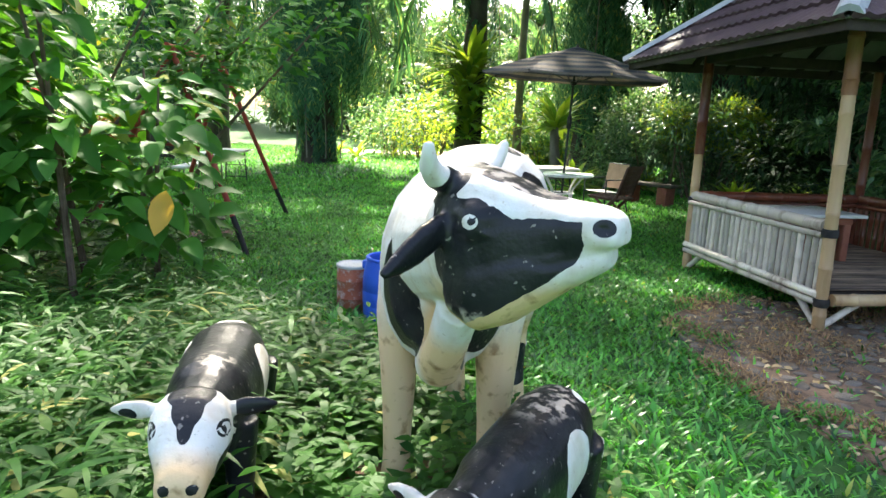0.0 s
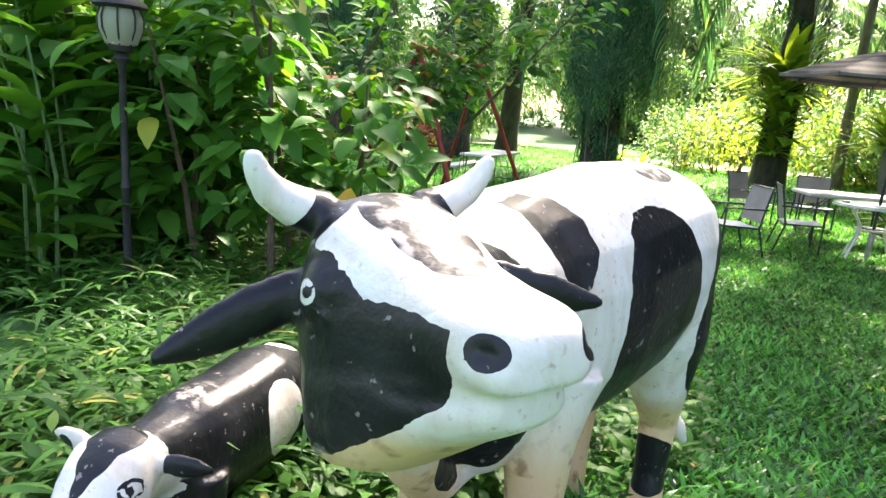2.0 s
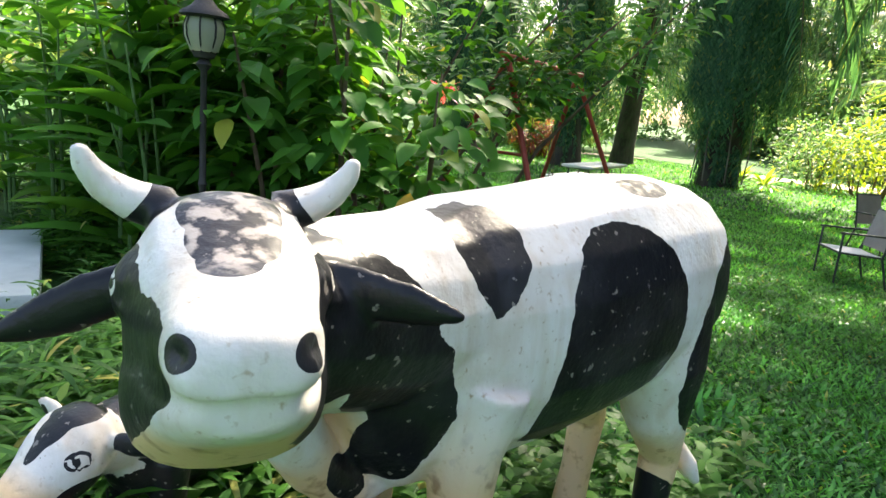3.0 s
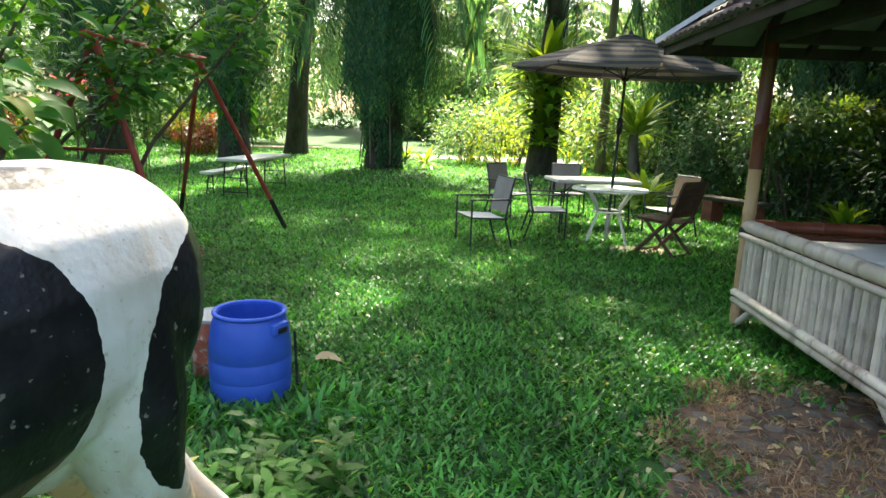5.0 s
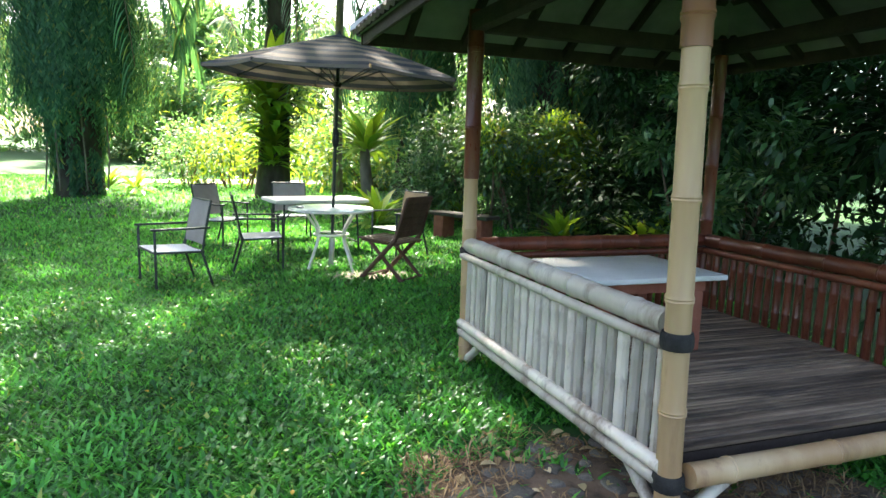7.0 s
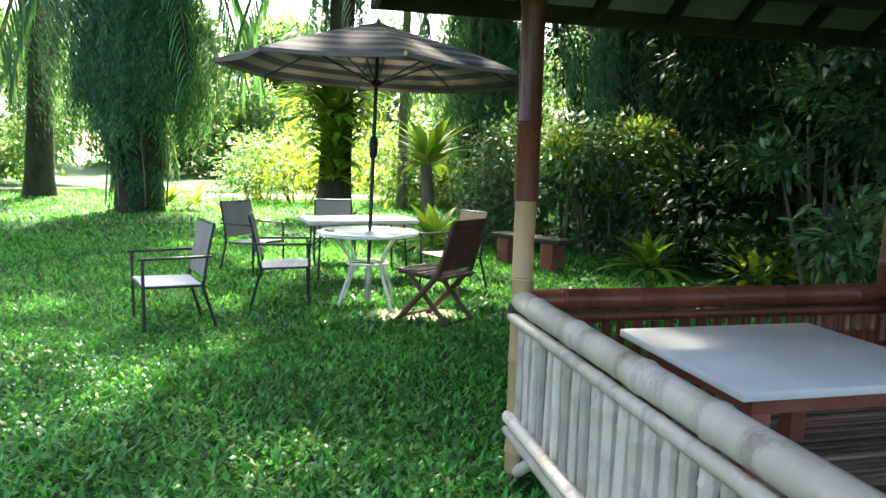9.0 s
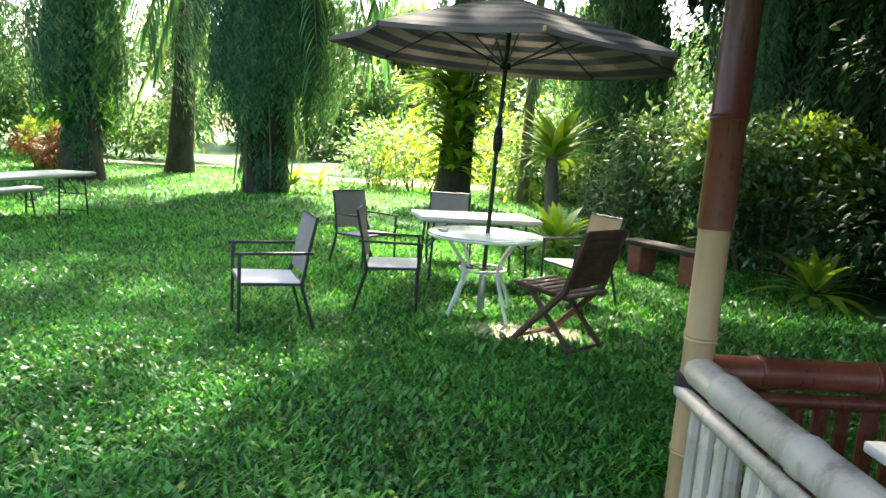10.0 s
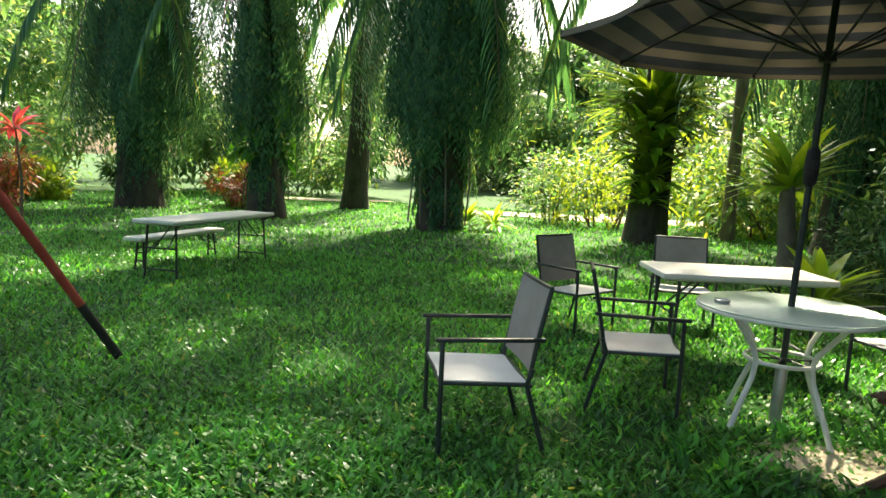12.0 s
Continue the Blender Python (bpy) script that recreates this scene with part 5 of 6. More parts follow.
def calf_spots(patches, flank, worn=()):
    """White face with a black blaze, outlined eyes, black cheeks and one black ear."""
    eyes = [((e * 0.088, -0.215, 0.45), (0.03, 0.03, 0.021), 0) for e in (-1, 1)]
    black = patches + eyes + [((0.17, -0.12, 0.465), (0.075, 0.05, 0.06), 0), ((-0.17, -0.14, 0.45), (0.04, 0.02, 0.03), 0),
        ((0.0, -0.15, 0.53), (0.06, 0.07, 0.06), 0), ((0.0, -0.21, 0.51), (0.038, 0.06, 0.06), 0), ((0.0, -0.26, 0.475), (0.018, 0.04, 0.04), 0),
        ((0.085, -0.2, 0.355), (0.04, 0.075, 0.05), 0), ((-0.085, -0.2, 0.355), (0.04, 0.075, 0.05), 0),
        ((-0.03, -0.35, 0.364), (0.014, 0.03, 0.012), 0), ((0.03, -0.35, 0.364), (0.014, 0.03, 0.012), 0)]
    white = flank + [((e * 0.092, -0.215, 0.45), (0.03, 0.022, 0.014), 0) for e in (-1, 1)]
    pupils = [((e * 0.094, -0.217, 0.45), (0.03, 0.008, 0.008), 0) for e in (-1, 1)]
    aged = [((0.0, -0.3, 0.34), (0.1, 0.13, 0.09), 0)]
    return black, white, pupils, worn, aged


SPOTS_A = calf_spots([((0, 0.27, 0.45), (0.25, 0.36, 0.24), 0), ((0, 0.25, 0.22), (0.25, 0.36, 0.3), 0)],
                     [((0.135, 0.33, 0.38), (0.06, 0.09, 0.12), 0), ((-0.135, 0.36, 0.40), (0.06, 0.08, 0.1), 0), ((0, 0.56, 0.52), (0.08, 0.07, 0.05), 0)],
                     [((0.02, 0.1, 0.53), (0.06, 0.07, 0.05), 0)])
SPOTS_B = calf_spots([((0, 0.27, 0.45), (0.25, 0.36, 0.24), 0), ((0, 0.25, 0.22), (0.25, 0.36, 0.3), 0)],
                     [((0.135, 0.34, 0.36), (0.06, 0.095, 0.125), 0), ((-0.135, 0.3, 0.36), (0.05, 0.08, 0.1), 0), ((0.06, 0.56, 0.48), (0.03, 0.06, 0.035), 0)],
                     [((0.0, 0.44, 0.53), (0.12, 0.17, 0.06), 0)])
cow()
calf("calf_statue", pose(-0.96, 2.1, 0.21, 0, 0, 10) @ Matrix.Diagonal((1.08, 1.0, 1.06, 1)), "small black calf statue with a white face", SPOTS_A)
calf("calf_statue", pose(-0.16, 1.74, 0.2, 4, 0, -30) @ Matrix.Diagonal((0.95, 0.95, 1.0, 1)), "black calf statue with white flank spot and weathered grey rump", SPOTS_B)


# ---- trees ----
def trunk_mesh(bm, x, y, r, h, lean=(0, 0), seed=0, flare=1.28, n=14):
    rnd = random.Random(seed)
    pts, rad = [], []
    for i in range(13):
        t = i / 12
        pts.append((x + lean[0] * t + 0.06 * math.sin(3 * t + seed), y + lean[1] * t + 0.06 * math.cos(2.3 * t + seed), -0.1 + h * t))
        rad.append(r * (1 + (flare - 1) * math.exp(-t * 14)) * (1 - 0.35 * t) * rnd.uniform(0.93, 1.07))
    return tube(bm, pts, rad, n)


LEAF = blade(0.34, 0.2, 0.15, 2)
SLIM = blade(0.16, 0.1, 0.3, 2)
STRAND = blade(0.2, 0.1, 0.2, 1)
TINY = blade(0.42, 0.15, 0.1, 1)


def crown(name, centres, radii, n, size, material, parent, leaf=LEAF, down=0.3, shell=0.5):
    pos, d = clump_points(centres, radii, n, shell)
    dirs = d + sphere_dirs(n, down) * 0.9
    ups = sphere_dirs(n) * 0.6 + np.array([0, 0, 1.0])
    me = many(name, leaf, pos, dirs, ups, size * (0.6 + 0.8 * RNG.random(n)), material)
    ob = new(name, me)
    ob.parent = parent
    return ob


def hanging_tree(x, y, r, h, lo, hi, spread, strands, label, seed=0, lean=(0, 0), per=46, bare=0.0, material="frond", leafsize=0.16):
    """A palm trunk clad in hanging fern fronds."""
    t = thing("fern_clad_palm", pose(0, 0, 0), label, "tree")
    bm = bmesh.new()
    trunk_mesh(bm, x, y, r, h, lean, seed)
    part("trunk", bm, M["bark"], t)
    rg = np.random.default_rng(seed + 40)
    P, D = [], []
    for k in range(strands):
        cling = k < strands * 0.3
        if k % 8 == 0:
            ca, cz = rg.uniform(0, 2 * math.pi), rg.uniform(lo + 0.1, hi) if cling else rg.uniform(lo + 0.45 * (hi - lo), hi)
            co = rg.uniform(0.02, 0.11) if cling else rg.uniform(0.3, 1.1)
        a = ca + rg.normal() * (0.25 if cling else 0.07)
        z0 = cz + rg.normal() * 0.15
        out = max(spread * (co + rg.normal() * 0.05) * (1.0 if cling else 0.4 + 0.6 * (z0 - lo) / (hi - lo)), 0.05)
        L = rg.uniform(0.5, 1.3) if cling else min(rg.uniform(2.0, 6.0), max(z0 - rg.uniform(1.4, 3.0), 0.6))
        tt = np.linspace(0, 1, per)
        rad = r * 0.9 + out * (1 - np.exp(-tt * 3.0))
        zz = z0 + 0.25 * np.sin(np.minimum(tt * 4, math.pi)) - L * tt ** 1.4
        aa = a + rg.normal() * 0.15 * tt
        f = z0 / h
        pts = np.stack([x + lean[0] * f + rad * np.cos(aa), y + lean[1] * f + rad * np.sin(aa), np.maximum(zz, 0.1)], 1)
        side = np.where(np.arange(per) % 2 == 0, 1.0, -1.0)
        tang = np.stack([-np.sin(aa) * side * 0.5, np.cos(aa) * side * 0.5, -1.0 + 0.3 * rg.normal(size=per)], 1)
        P.append(pts)
        D.append(tang)
    P, D = np.concatenate(P), np.concatenate(D)
    n = len(P)
    ups = sphere_dirs(n) * 0.5 + np.stack([P[:, 0] - x, P[:, 1] - y, np.full(n, 0.3)], 1)
    ob = new("fronds", many("fronds", STRAND, P, D, ups, leafsize * (0.6 + 0.8 * RNG.random(n)), M[material], np.full(n, 1.3)))
    ob.parent = t
    return t


W1 = hanging_tree(-4.45, 21.6, 0.50, 9.5, 0.4, 9.0, 2.1, 2300, "tall palm trunk draped in long hanging ferns", 1)
T2 = hanging_tree(-9.35, 21.4, 0.42, 9.5, 0.4, 8.6, 1.3, 900, "palm trunk with clinging ferns and drooping fronds", 2)
T3 = hanging_tree(-14.0, 21.8, 0.6, 9.5, 0.4, 8.6, 2.0, 1500, "broad palm trunk thickly hung with ferns", 3)
T4 = hanging_tree(-9.6, 27.2, 0.44, 10, 4.2, 7.6, 1.3, 160, "dark palm trunk leaning a little, bare below", 4, (0.5, 0))
T5 = hanging_tree(0.5, 22.2, 0.42, 10, 3.9, 7.5, 1.0, 120, "dark palm trunk with a nest fern on it", 5, (0.25, 0.2))
T6 = hanging_tree(4.6, 22.5, 0.55, 9, 1.0, 7.5, 1.5, 700, "palm trunk hung with fronds behind the shrubs", 6)
T7 = hanging_tree(7.3, 18.5, 0.6, 9, 1.0, 7.5, 1.6, 500, "shaded palm trunk hung with ferns", 7)


def nest_fern(parent, x, y, z, n, size, spread=1.0, seed=0, name="nest_fern"):
    rg = np.random.default_rng(seed)
    a = rg.uniform(0, 2 * math.pi, n)
    el = rg.uniform(0.1, 1.25, n)
    d = np.stack([np.cos(a) * np.cos(el) * spread, np.sin(a) * np.cos(el) * spread, np.sin(el)], 1)
    pos = np.array([x, y, z]) + d * 0.12
    ups = np.stack([-np.cos(a) * np.sin(el), -np.sin(a) * np.sin(el), np.cos(el)], 1)
    me = many(name, blade(0.17, 0.35, 0.42, 6), pos, d, ups, size * (0.6 + 0.5 * rg.random(n)), M["nest"])
    ob = new(name, me)
    ob.parent = parent
    return ob


for k, zz in enumerate((3.1, 2.6, 2.0, 1.4, 0.9)):
    nest_fern(T5, 0.45, 22.0, zz, 110, 1.55 - 0.15 * k, 1.0, 50 + k, "nest_fern_clump")


def trunk_extras():
    """A climber with large leaves on one palm, aerial roots on another."""
    n = 40
    rg = np.random.default_rng(71)
    a = rg.uniform(0, 2 * math.pi, n)
    z = rg.uniform(1.6, 3.4, n)
    d = np.stack([np.cos(a), np.sin(a), rg.uniform(-0.5, 0.3, n)], 1)
    pos = np.stack([-9.35 + 0.4 * np.cos(a), 21.4 + 0.4 * np.sin(a), z], 1)
    ob = new("climber_leaves", many("climber_leaves", broad(0.45, 0.3, 0.5), pos, d, np.tile([0, 0, 1.0], (n, 1)), 0.75 * (0.6 + 0.6 * rg.random(n)), M["bigleaf"]))
    ob.parent = T2
    for k, (dx, dy) in enumerate(((-0.55, -0.5), (0.35, -0.62), (0.75, -0.3), (-0.2, -0.75))):
        bm = bmesh.new()
        tube(bm, [(-4.45 + dx * (1 + 0.15 * math.sin(i + k)), 21.6 + dy, 6.5 - 0.9 * i) for i in range(8)], 0.022, 5)
        part("aerial_root", bm, M["barkpale"], W1, "thin pale hanging root")
    ti = thing("ti_plant", pose(0, 0, 0), "tall plant with pink leaves at the lawn's edge", "plant")
    bm = bmesh.new()
    tube(bm, [(-9.4, 14.5, -0.05), (-9.35, 14.5, 1.0), (-9.4, 14.45, 1.9)], [0.03, 0.025, 0.015], 6)
    part("stem", bm, M["twig"], ti)
    n = 34
    a, el = rg.uniform(0, 2 * math.pi, n), rg.uniform(-0.2, 1.2, n)
    d = np.stack([np.cos(a) * np.cos(el), np.sin(a) * np.cos(el), np.sin(el)], 1)
    ob = new("leaves", many("leaves", blade(0.2, 0.3, 0.4, 4), np.array([-9.4, 14.45, 1.85]) + d * 0.05, d, np.tile([0, 0, 1.0], (n, 1)) + sphere_dirs(n) * 0.2, 0.5 * (0.6 + 0.6 * rg.random(n)), M["pinkleaf"]))
    ob.parent = ti


trunk_extras()


def stump_fern():
    t = thing("nest_fern_plant", pose(0, 0, 0), "bright green nest fern growing on a stump", "fern")
    bm = bmesh.new()
    trunk_mesh(bm, 2.75, 18.2, 0.17, 1.55, (0, 0), 8, 1.4)
    part("stump", bm, M["barkpale"], t)
    nest_fern(t, 2.75, 18.2, 1.35, 90, 1.1, 0.9, 60, "fronds")
    g = thing("nest_fern_plant", pose(0, 0, 0), "low fern with strap leaves beside the path", "fern")
    nest_fern(g, 2.65, 15.0, 0.05, 60, 0.8, 1.1, 61, "fronds")
    s = thing("slim_tree", pose(0, 0, 0), "slim pale tree trunk beyond the garden", "tree")
    bm = bmesh.new()
    trunk_mesh(bm, 2.35, 24.5, 0.17, 8, (0.2, 0), 9, 1.2)
    part("trunk", bm, M["barkpale"], s)
    for x, y in ((4.4, 15.5), (5.4, 12.8), (6.2, 11.6), (7.0, 12.2)):
        q = thing("nest_fern_plant", pose(0, 0, 0), "low strap-leaved fern at the foot of the hedge", "fern")
        nest_fern(q, x, y, 0.05, 45, 0.75, 1.0, int(x * 10), "fronds")


stump_fern()


def bush(name, label, centres, radii, n, size, material, leaf=LEAF, category="shrub", shell=0.45, down=0.2):
    t = thing(name, pose(0, 0, 0), label, category)
    bm = bmesh.new()
    rnd = random.Random(len(label))
    c0 = np.mean(np.array(centres), 0)
    for i, c in enumerate(centres[:10]):
        b = (c0[0] + (c[0] - c0[0]) * 0.5 + rnd.uniform(-0.1, 0.1), c0[1] + (c[1] - c0[1]) * 0.5, float(ground_z(c[0], c[1])) - 0.05)
        m = tuple((b[k] + c[k]) / 2 + rnd.uniform(-0.08, 0.08) for k in range(3))
        tube(bm, [b, m, c], [0.03, 0.022, 0.008], 6)
    tagged(part("branchwork", bm, M["twig"], t), kind="stuff")
    crown("foliage", centres, radii, n, size, M[material], t, leaf, down, shell)
    return t


rb = random.Random(3)


def blobs(n, x0, x1, y0, y1, z0, z1, r0, r1):
    return [(rb.uniform(x0, x1), rb.uniform(y0, y1), rb.uniform(z0, z1)) for _ in range(n)], [rb.uniform(r0, r1) for _ in range(n)]


# shrubs right of the tables; behind the gazebo the hedge, leaves darkened for shade
c, r = blobs(26, 3.6, 6.6, 13.8, 17.0, 0.3, 1.9, 0.45, 0.8)
bush("shrub", "dense small-leaved shrub with sunlit tips beside the bench", c, r, 26000, 0.11, "shrubleaf", LEAF)
c, r = blobs(10, 4.6, 6.4, 13.8, 15.2, 1.0, 2.2, 0.3, 0.5)
bush("shrub", "yellow-green shrub catching the sun", c, r, 5000, 0.13, "lime", LEAF)
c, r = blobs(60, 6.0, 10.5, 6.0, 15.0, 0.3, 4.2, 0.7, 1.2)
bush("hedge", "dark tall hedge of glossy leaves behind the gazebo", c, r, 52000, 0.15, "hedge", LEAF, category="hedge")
# thickets share the leaf colour that carries the hedge's shade
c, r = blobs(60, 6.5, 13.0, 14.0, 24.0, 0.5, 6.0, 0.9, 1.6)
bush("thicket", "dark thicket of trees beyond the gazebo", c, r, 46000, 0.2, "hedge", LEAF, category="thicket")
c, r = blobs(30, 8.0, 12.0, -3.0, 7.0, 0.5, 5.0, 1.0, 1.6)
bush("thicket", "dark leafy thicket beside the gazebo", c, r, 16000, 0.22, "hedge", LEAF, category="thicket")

# added clumps in a brighter leaf colour imitate sunlit patches of the hedge
c, r = blobs(14, 5.6, 6.6, 8.6, 12.6, 0.5, 2.7, 0.25, 0.5)
bush("shrub", "glossy green branches standing out from the dark hedge", c, r, 6500, 0.13, "shrubleaf", LEAF, shell=0.2)

# forest edge beyond the lawn
for k, (x0, x1, y0, y1, z1, mat, n, s) in enumerate(((-5, 5, 36, 40, 2.2, "forest", 9000, 0.28), (1.5, 5, 25, 29, 2.2, "lime", 3200, 0.22), (2, 7, 24, 29, 3.0, "forest", 9000, 0.24), (-26, -12, 30, 38, 6, "forest", 18000, 0.35), (-12, 6, 44, 50, 8, "forest", 26000, 0.4), (-1.8, 0.0, 25, 27.5, 1.9, "lime", 1200, 0.2), (-2.9, -2.1, 26, 27, 1.4, "forest", 1800, 0.16), (4, 18, 28, 40, 8, "forest", 20000, 0.35), (-34, -17, 20, 32, 7, "forest", 18000, 0.32), (-34, -6, 52, 58, 11.5, "forest", 24000, 0.6), (-8, 16, 54, 60, 12, "forest", 24000, 0.6), (14, 32, 34, 46, 15, "forest", 16000, 0.6), (-48, -28, 30, 44, 13, "forest", 16000, 0.6))):
    c, r = blobs(34 if z1 < 10 else 60, x0, x1, y0, y1, 0.4, z1, 0.8 + z1 * 0.03, 1.7 + z1 * 0.06)
    bush("woodland", "sunlit misty woodland edge beyond the lawn", c, r, n, s, mat, LEAF, category="woodland")

# garden plants at the far side of the lawn
for x, y, mt, lab in ((-16.0, 19.5, "redleaf", "pink and red leaved garden shrub"), (-12.2, 24.0, "redleaf", "red and yellow croton shrub"), (-13.0, 25.2, "lime", "yellow-green leafy garden shrub"), (-18.0, 22.0, "lime", "yellow-green leafy garden shrub"), (-15.6, 23.5, "forest", "green garden shrub by the palms"), (-20.0, 20.0, "forest", "green garden shrub by the palms"), (-17.0, 17.0, "forest", "green garden shrub by the lawn")):
    c, r = blobs(7, x - 0.8, x + 0.8, y - 0.6, y + 0.6, 0.3, 1.3, 0.3, 0.6)
    bush("garden_shrub", lab, c, r, 1800, 0.24, mt, SLIM if mt == "redleaf" else LEAF)
c, r = blobs(26, -17, -8, -3, 10, 0.4, 6.0, 0.9, 1.6)
bush("thicket", "dense leafy thicket behind the ginger plants", c, r, 16000, 0.26, "forest", LEAF, category="thicket")
c, r = blobs(24, -24, -15, 12, 19, 0.4, 4.5, 0.8, 1.4)
bush("thicket", "dense leafy thicket at the edge of the lawn", c, r, 16000, 0.26, "forest", LEAF, category="thicket")
for x, y in ((-4.0, 22.4), (-10.0, 28.0), (-3.3, 22.6)):
    q = thing("nest_fern_plant", pose(0, 0, 0), "low fern at the foot of a palm", "fern")
    nest_fern(q, x, y, 0.1, 40, 0.7, 1.0, int(abs(x * 7)), "fronds")

# high crowns, mostly out of view, added to shade lawn, gazebo and hedge
for k, (x0, x1, y0, y1, n) in enumerate(((-9, -1, 18, 26, 2700), (-1, 8, 20, 28, 3400), (-18, -8, 17, 27, 4500), (5.9, 14, 8, 22, 34000), (-22, -12, 30, 36, 900), (-8, -1, 8.5, 13.5, 1700), (-7.5, -1.0, 15, 20, 3600), (-2.4, 0.3, 13.6, 18.2, 620), (2.7, 6.0, 7.4, 13.9, 11000), (0.2, 3.0, 13.4, 15.0, 420), (2.9, 5.2, 14.6, 16.4, 3000), (1.1, 3.6, 8.6, 10.6, 2000))):
    t = thing("tree_crown", pose(0, 0, 0), "high leafy crown added to shade the garden", "tree")
    zc = 6.6 if k in (3, 8, 9, 10, 11) else 8.5 + min(k, 5) * 0.3
    bm = bmesh.new()
    cx, cy = (x0 + x1) / 2, (y0 + y1) / 2
    for j in range(6):
        a = j * 1.05
        lx, ly = (x1 - x0) * 0.42, (y1 - y0) * 0.42
        tube(bm, [(cx, cy, zc - 0.6), (cx + 0.5 * lx * math.cos(a), cy + 0.5 * ly * math.sin(a), zc), (cx + lx * math.cos(a), cy + ly * math.sin(a), zc + 0.8)], [0.16, 0.10, 0.03], 7)
    part("limbs", bm, M["bark"], t)
    c, r = blobs(22, x0, x1, y0, y1, zc - 0.8, zc + 2.2, 0.9, 1.6)
    if k == 3:
        rk = random.Random(77)
        for _ in range(60):
            c.append((rk.uniform(x0, x1), rk.uniform(y0, y1), rk.uniform(zc - 0.5, zc + 2)))
            r.append(rk.uniform(1.0, 1.7))
    # crown 3 also takes the shade-darkened hedge leaves
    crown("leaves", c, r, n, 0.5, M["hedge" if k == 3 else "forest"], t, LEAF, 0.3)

# ---- broad-leaved shrub by the swing ----
BROAD = broad(0.5, 0.3, 0.24)


def template_mesh(name, leaf, material):
    v, f = leaf
    me = bpy.data.meshes.new(name)
    me.from_pydata(v.tolist(), [], f)
    me.polygons.foreach_set("use_smooth", [True] * len(f))
    me.materials.append(material)
    return me


def broad_shrub(name, label, stems, n, size, single, seed, leaf=BROAD, mats=("bigleaf", "bigleaf_o"), droop=0.45, low=0.22):
    """Upright stems with broad leaves held out and hanging."""
    t = thing(name, pose(0, 0, 0), label, "shrub")
    rg = np.random.default_rng(seed)
    P, D = [], []
    for i, (x, y, tx, ty, h) in enumerate(stems):
        g = float(ground_z(x, y))
        pts = [(x, y, g - 0.05), (x + (tx - x) * 0.35, y + (ty - y) * 0.35, g + h * 0.45), (tx, ty, g + h)]
        bm = bmesh.new()
        tube(bm, pts, [0.028, 0.02, 0.008], 7)
        part("stem", bm, M["twig"], t)
        for _ in range(n // len(stems)):
            q = rg.uniform(low, 1.0) ** 0.8
            a, b, c = (np.array(p) for p in pts)
            p = (1 - q) ** 2 * a + 2 * q * (1 - q) * b + q * q * c
            an = rg.uniform(0, 2 * math.pi)
            out = np.array([math.cos(an), math.sin(an), rg.uniform(-0.6, 0.5) - droop + 0.3])
            p = p + out * rg.uniform(0.05, 0.42) * np.array([1, 1, 0.6])
            P.append(p)
            D.append(out)
    P, D = np.array(P), np.array(D)
    k = len(P)
    S = size * (0.6 + 0.7 * rg.random(k))
    U = sphere_dirs(k) * 0.35 + np.array([0, -0.35, 1.0])
    near = np.argsort(np.hypot(P[:, 0] - 0.3, P[:, 1] - 1.2) + rg.random(k) * 1.2)
    one, rest = near[:single], near[single:]
    me = template_mesh("leaf", leaf, M[mats[1]])
    R = turned(D, U)
    for i in one:
        m = Matrix(R[i].tolist()).to_4x4()
        m.translation = P[i]
        share("leaf", me, t, m @ Matrix.Diagonal((S[i], S[i], S[i], 1)))
    ob = new("leaves", many("leaves", leaf, P[rest], D[rest], U[rest], S[rest], M[mats[0]]))
    ob.parent = t
    tagged(ob, kind="stuff")
    return t


rs = random.Random(11)
st = []
for _ in range(26):
    x, y = rs.uniform(-5.0, -2.35), rs.uniform(4.3, 5.3)
    st.append((x, y, x + rs.uniform(-0.5, 0.6), y + rs.uniform(-0.6, 0.4), rs.uniform(1.5, 2.9)))
broad_shrub("broad_leaved_shrub", "tall shrub with large drooping green leaves near the swing", st, 2700, 0.25, 300, 5)
st = []
for _ in range(6):
    x, y = rs.uniform(-2.9, -2.1), rs.uniform(6.2, 8.4)
    st.append((x - 1.3, y - 0.4, x + rs.uniform(-0.6, 0.8), y + rs.uniform(-0.4, 0.9), rs.uniform(2.0, 3.0)))
broad_shrub("small_tree", "leaning small tree with thin branches over the swing", st, 1100, 0.15, 60, 6, droop=0.2, low=0.62)
st = []
for _ in range(22):
    x, y = rs.uniform(-7.8, -4.4), rs.uniform(4.6, 8.0)
    st.append((x, y, x + rs.uniform(-0.4, 0.4), y + rs.uniform(-0.4, 0.4), rs.uniform(1.8, 3.4)))
broad_shrub("broad_leaved_shrub", "dense green shrub behind the lamp post", st, 2000, 0.27, 40, 7)
yl = thing("yellow_leaf", pose(0, 0, 0), "withered yellow leaf hanging from the shrub", "leaf")
yo = new("blade", template_mesh("blade", broad(0.5, 0.4, 0.25), M["yellowleaf"]))
yo.parent = yl
yo.matrix_basis = Matrix.LocRotScale((-2.08, 4.5, 0.98), Euler((radians(-95), radians(15), radians(20))), (0.3, 0.3, 0.3))

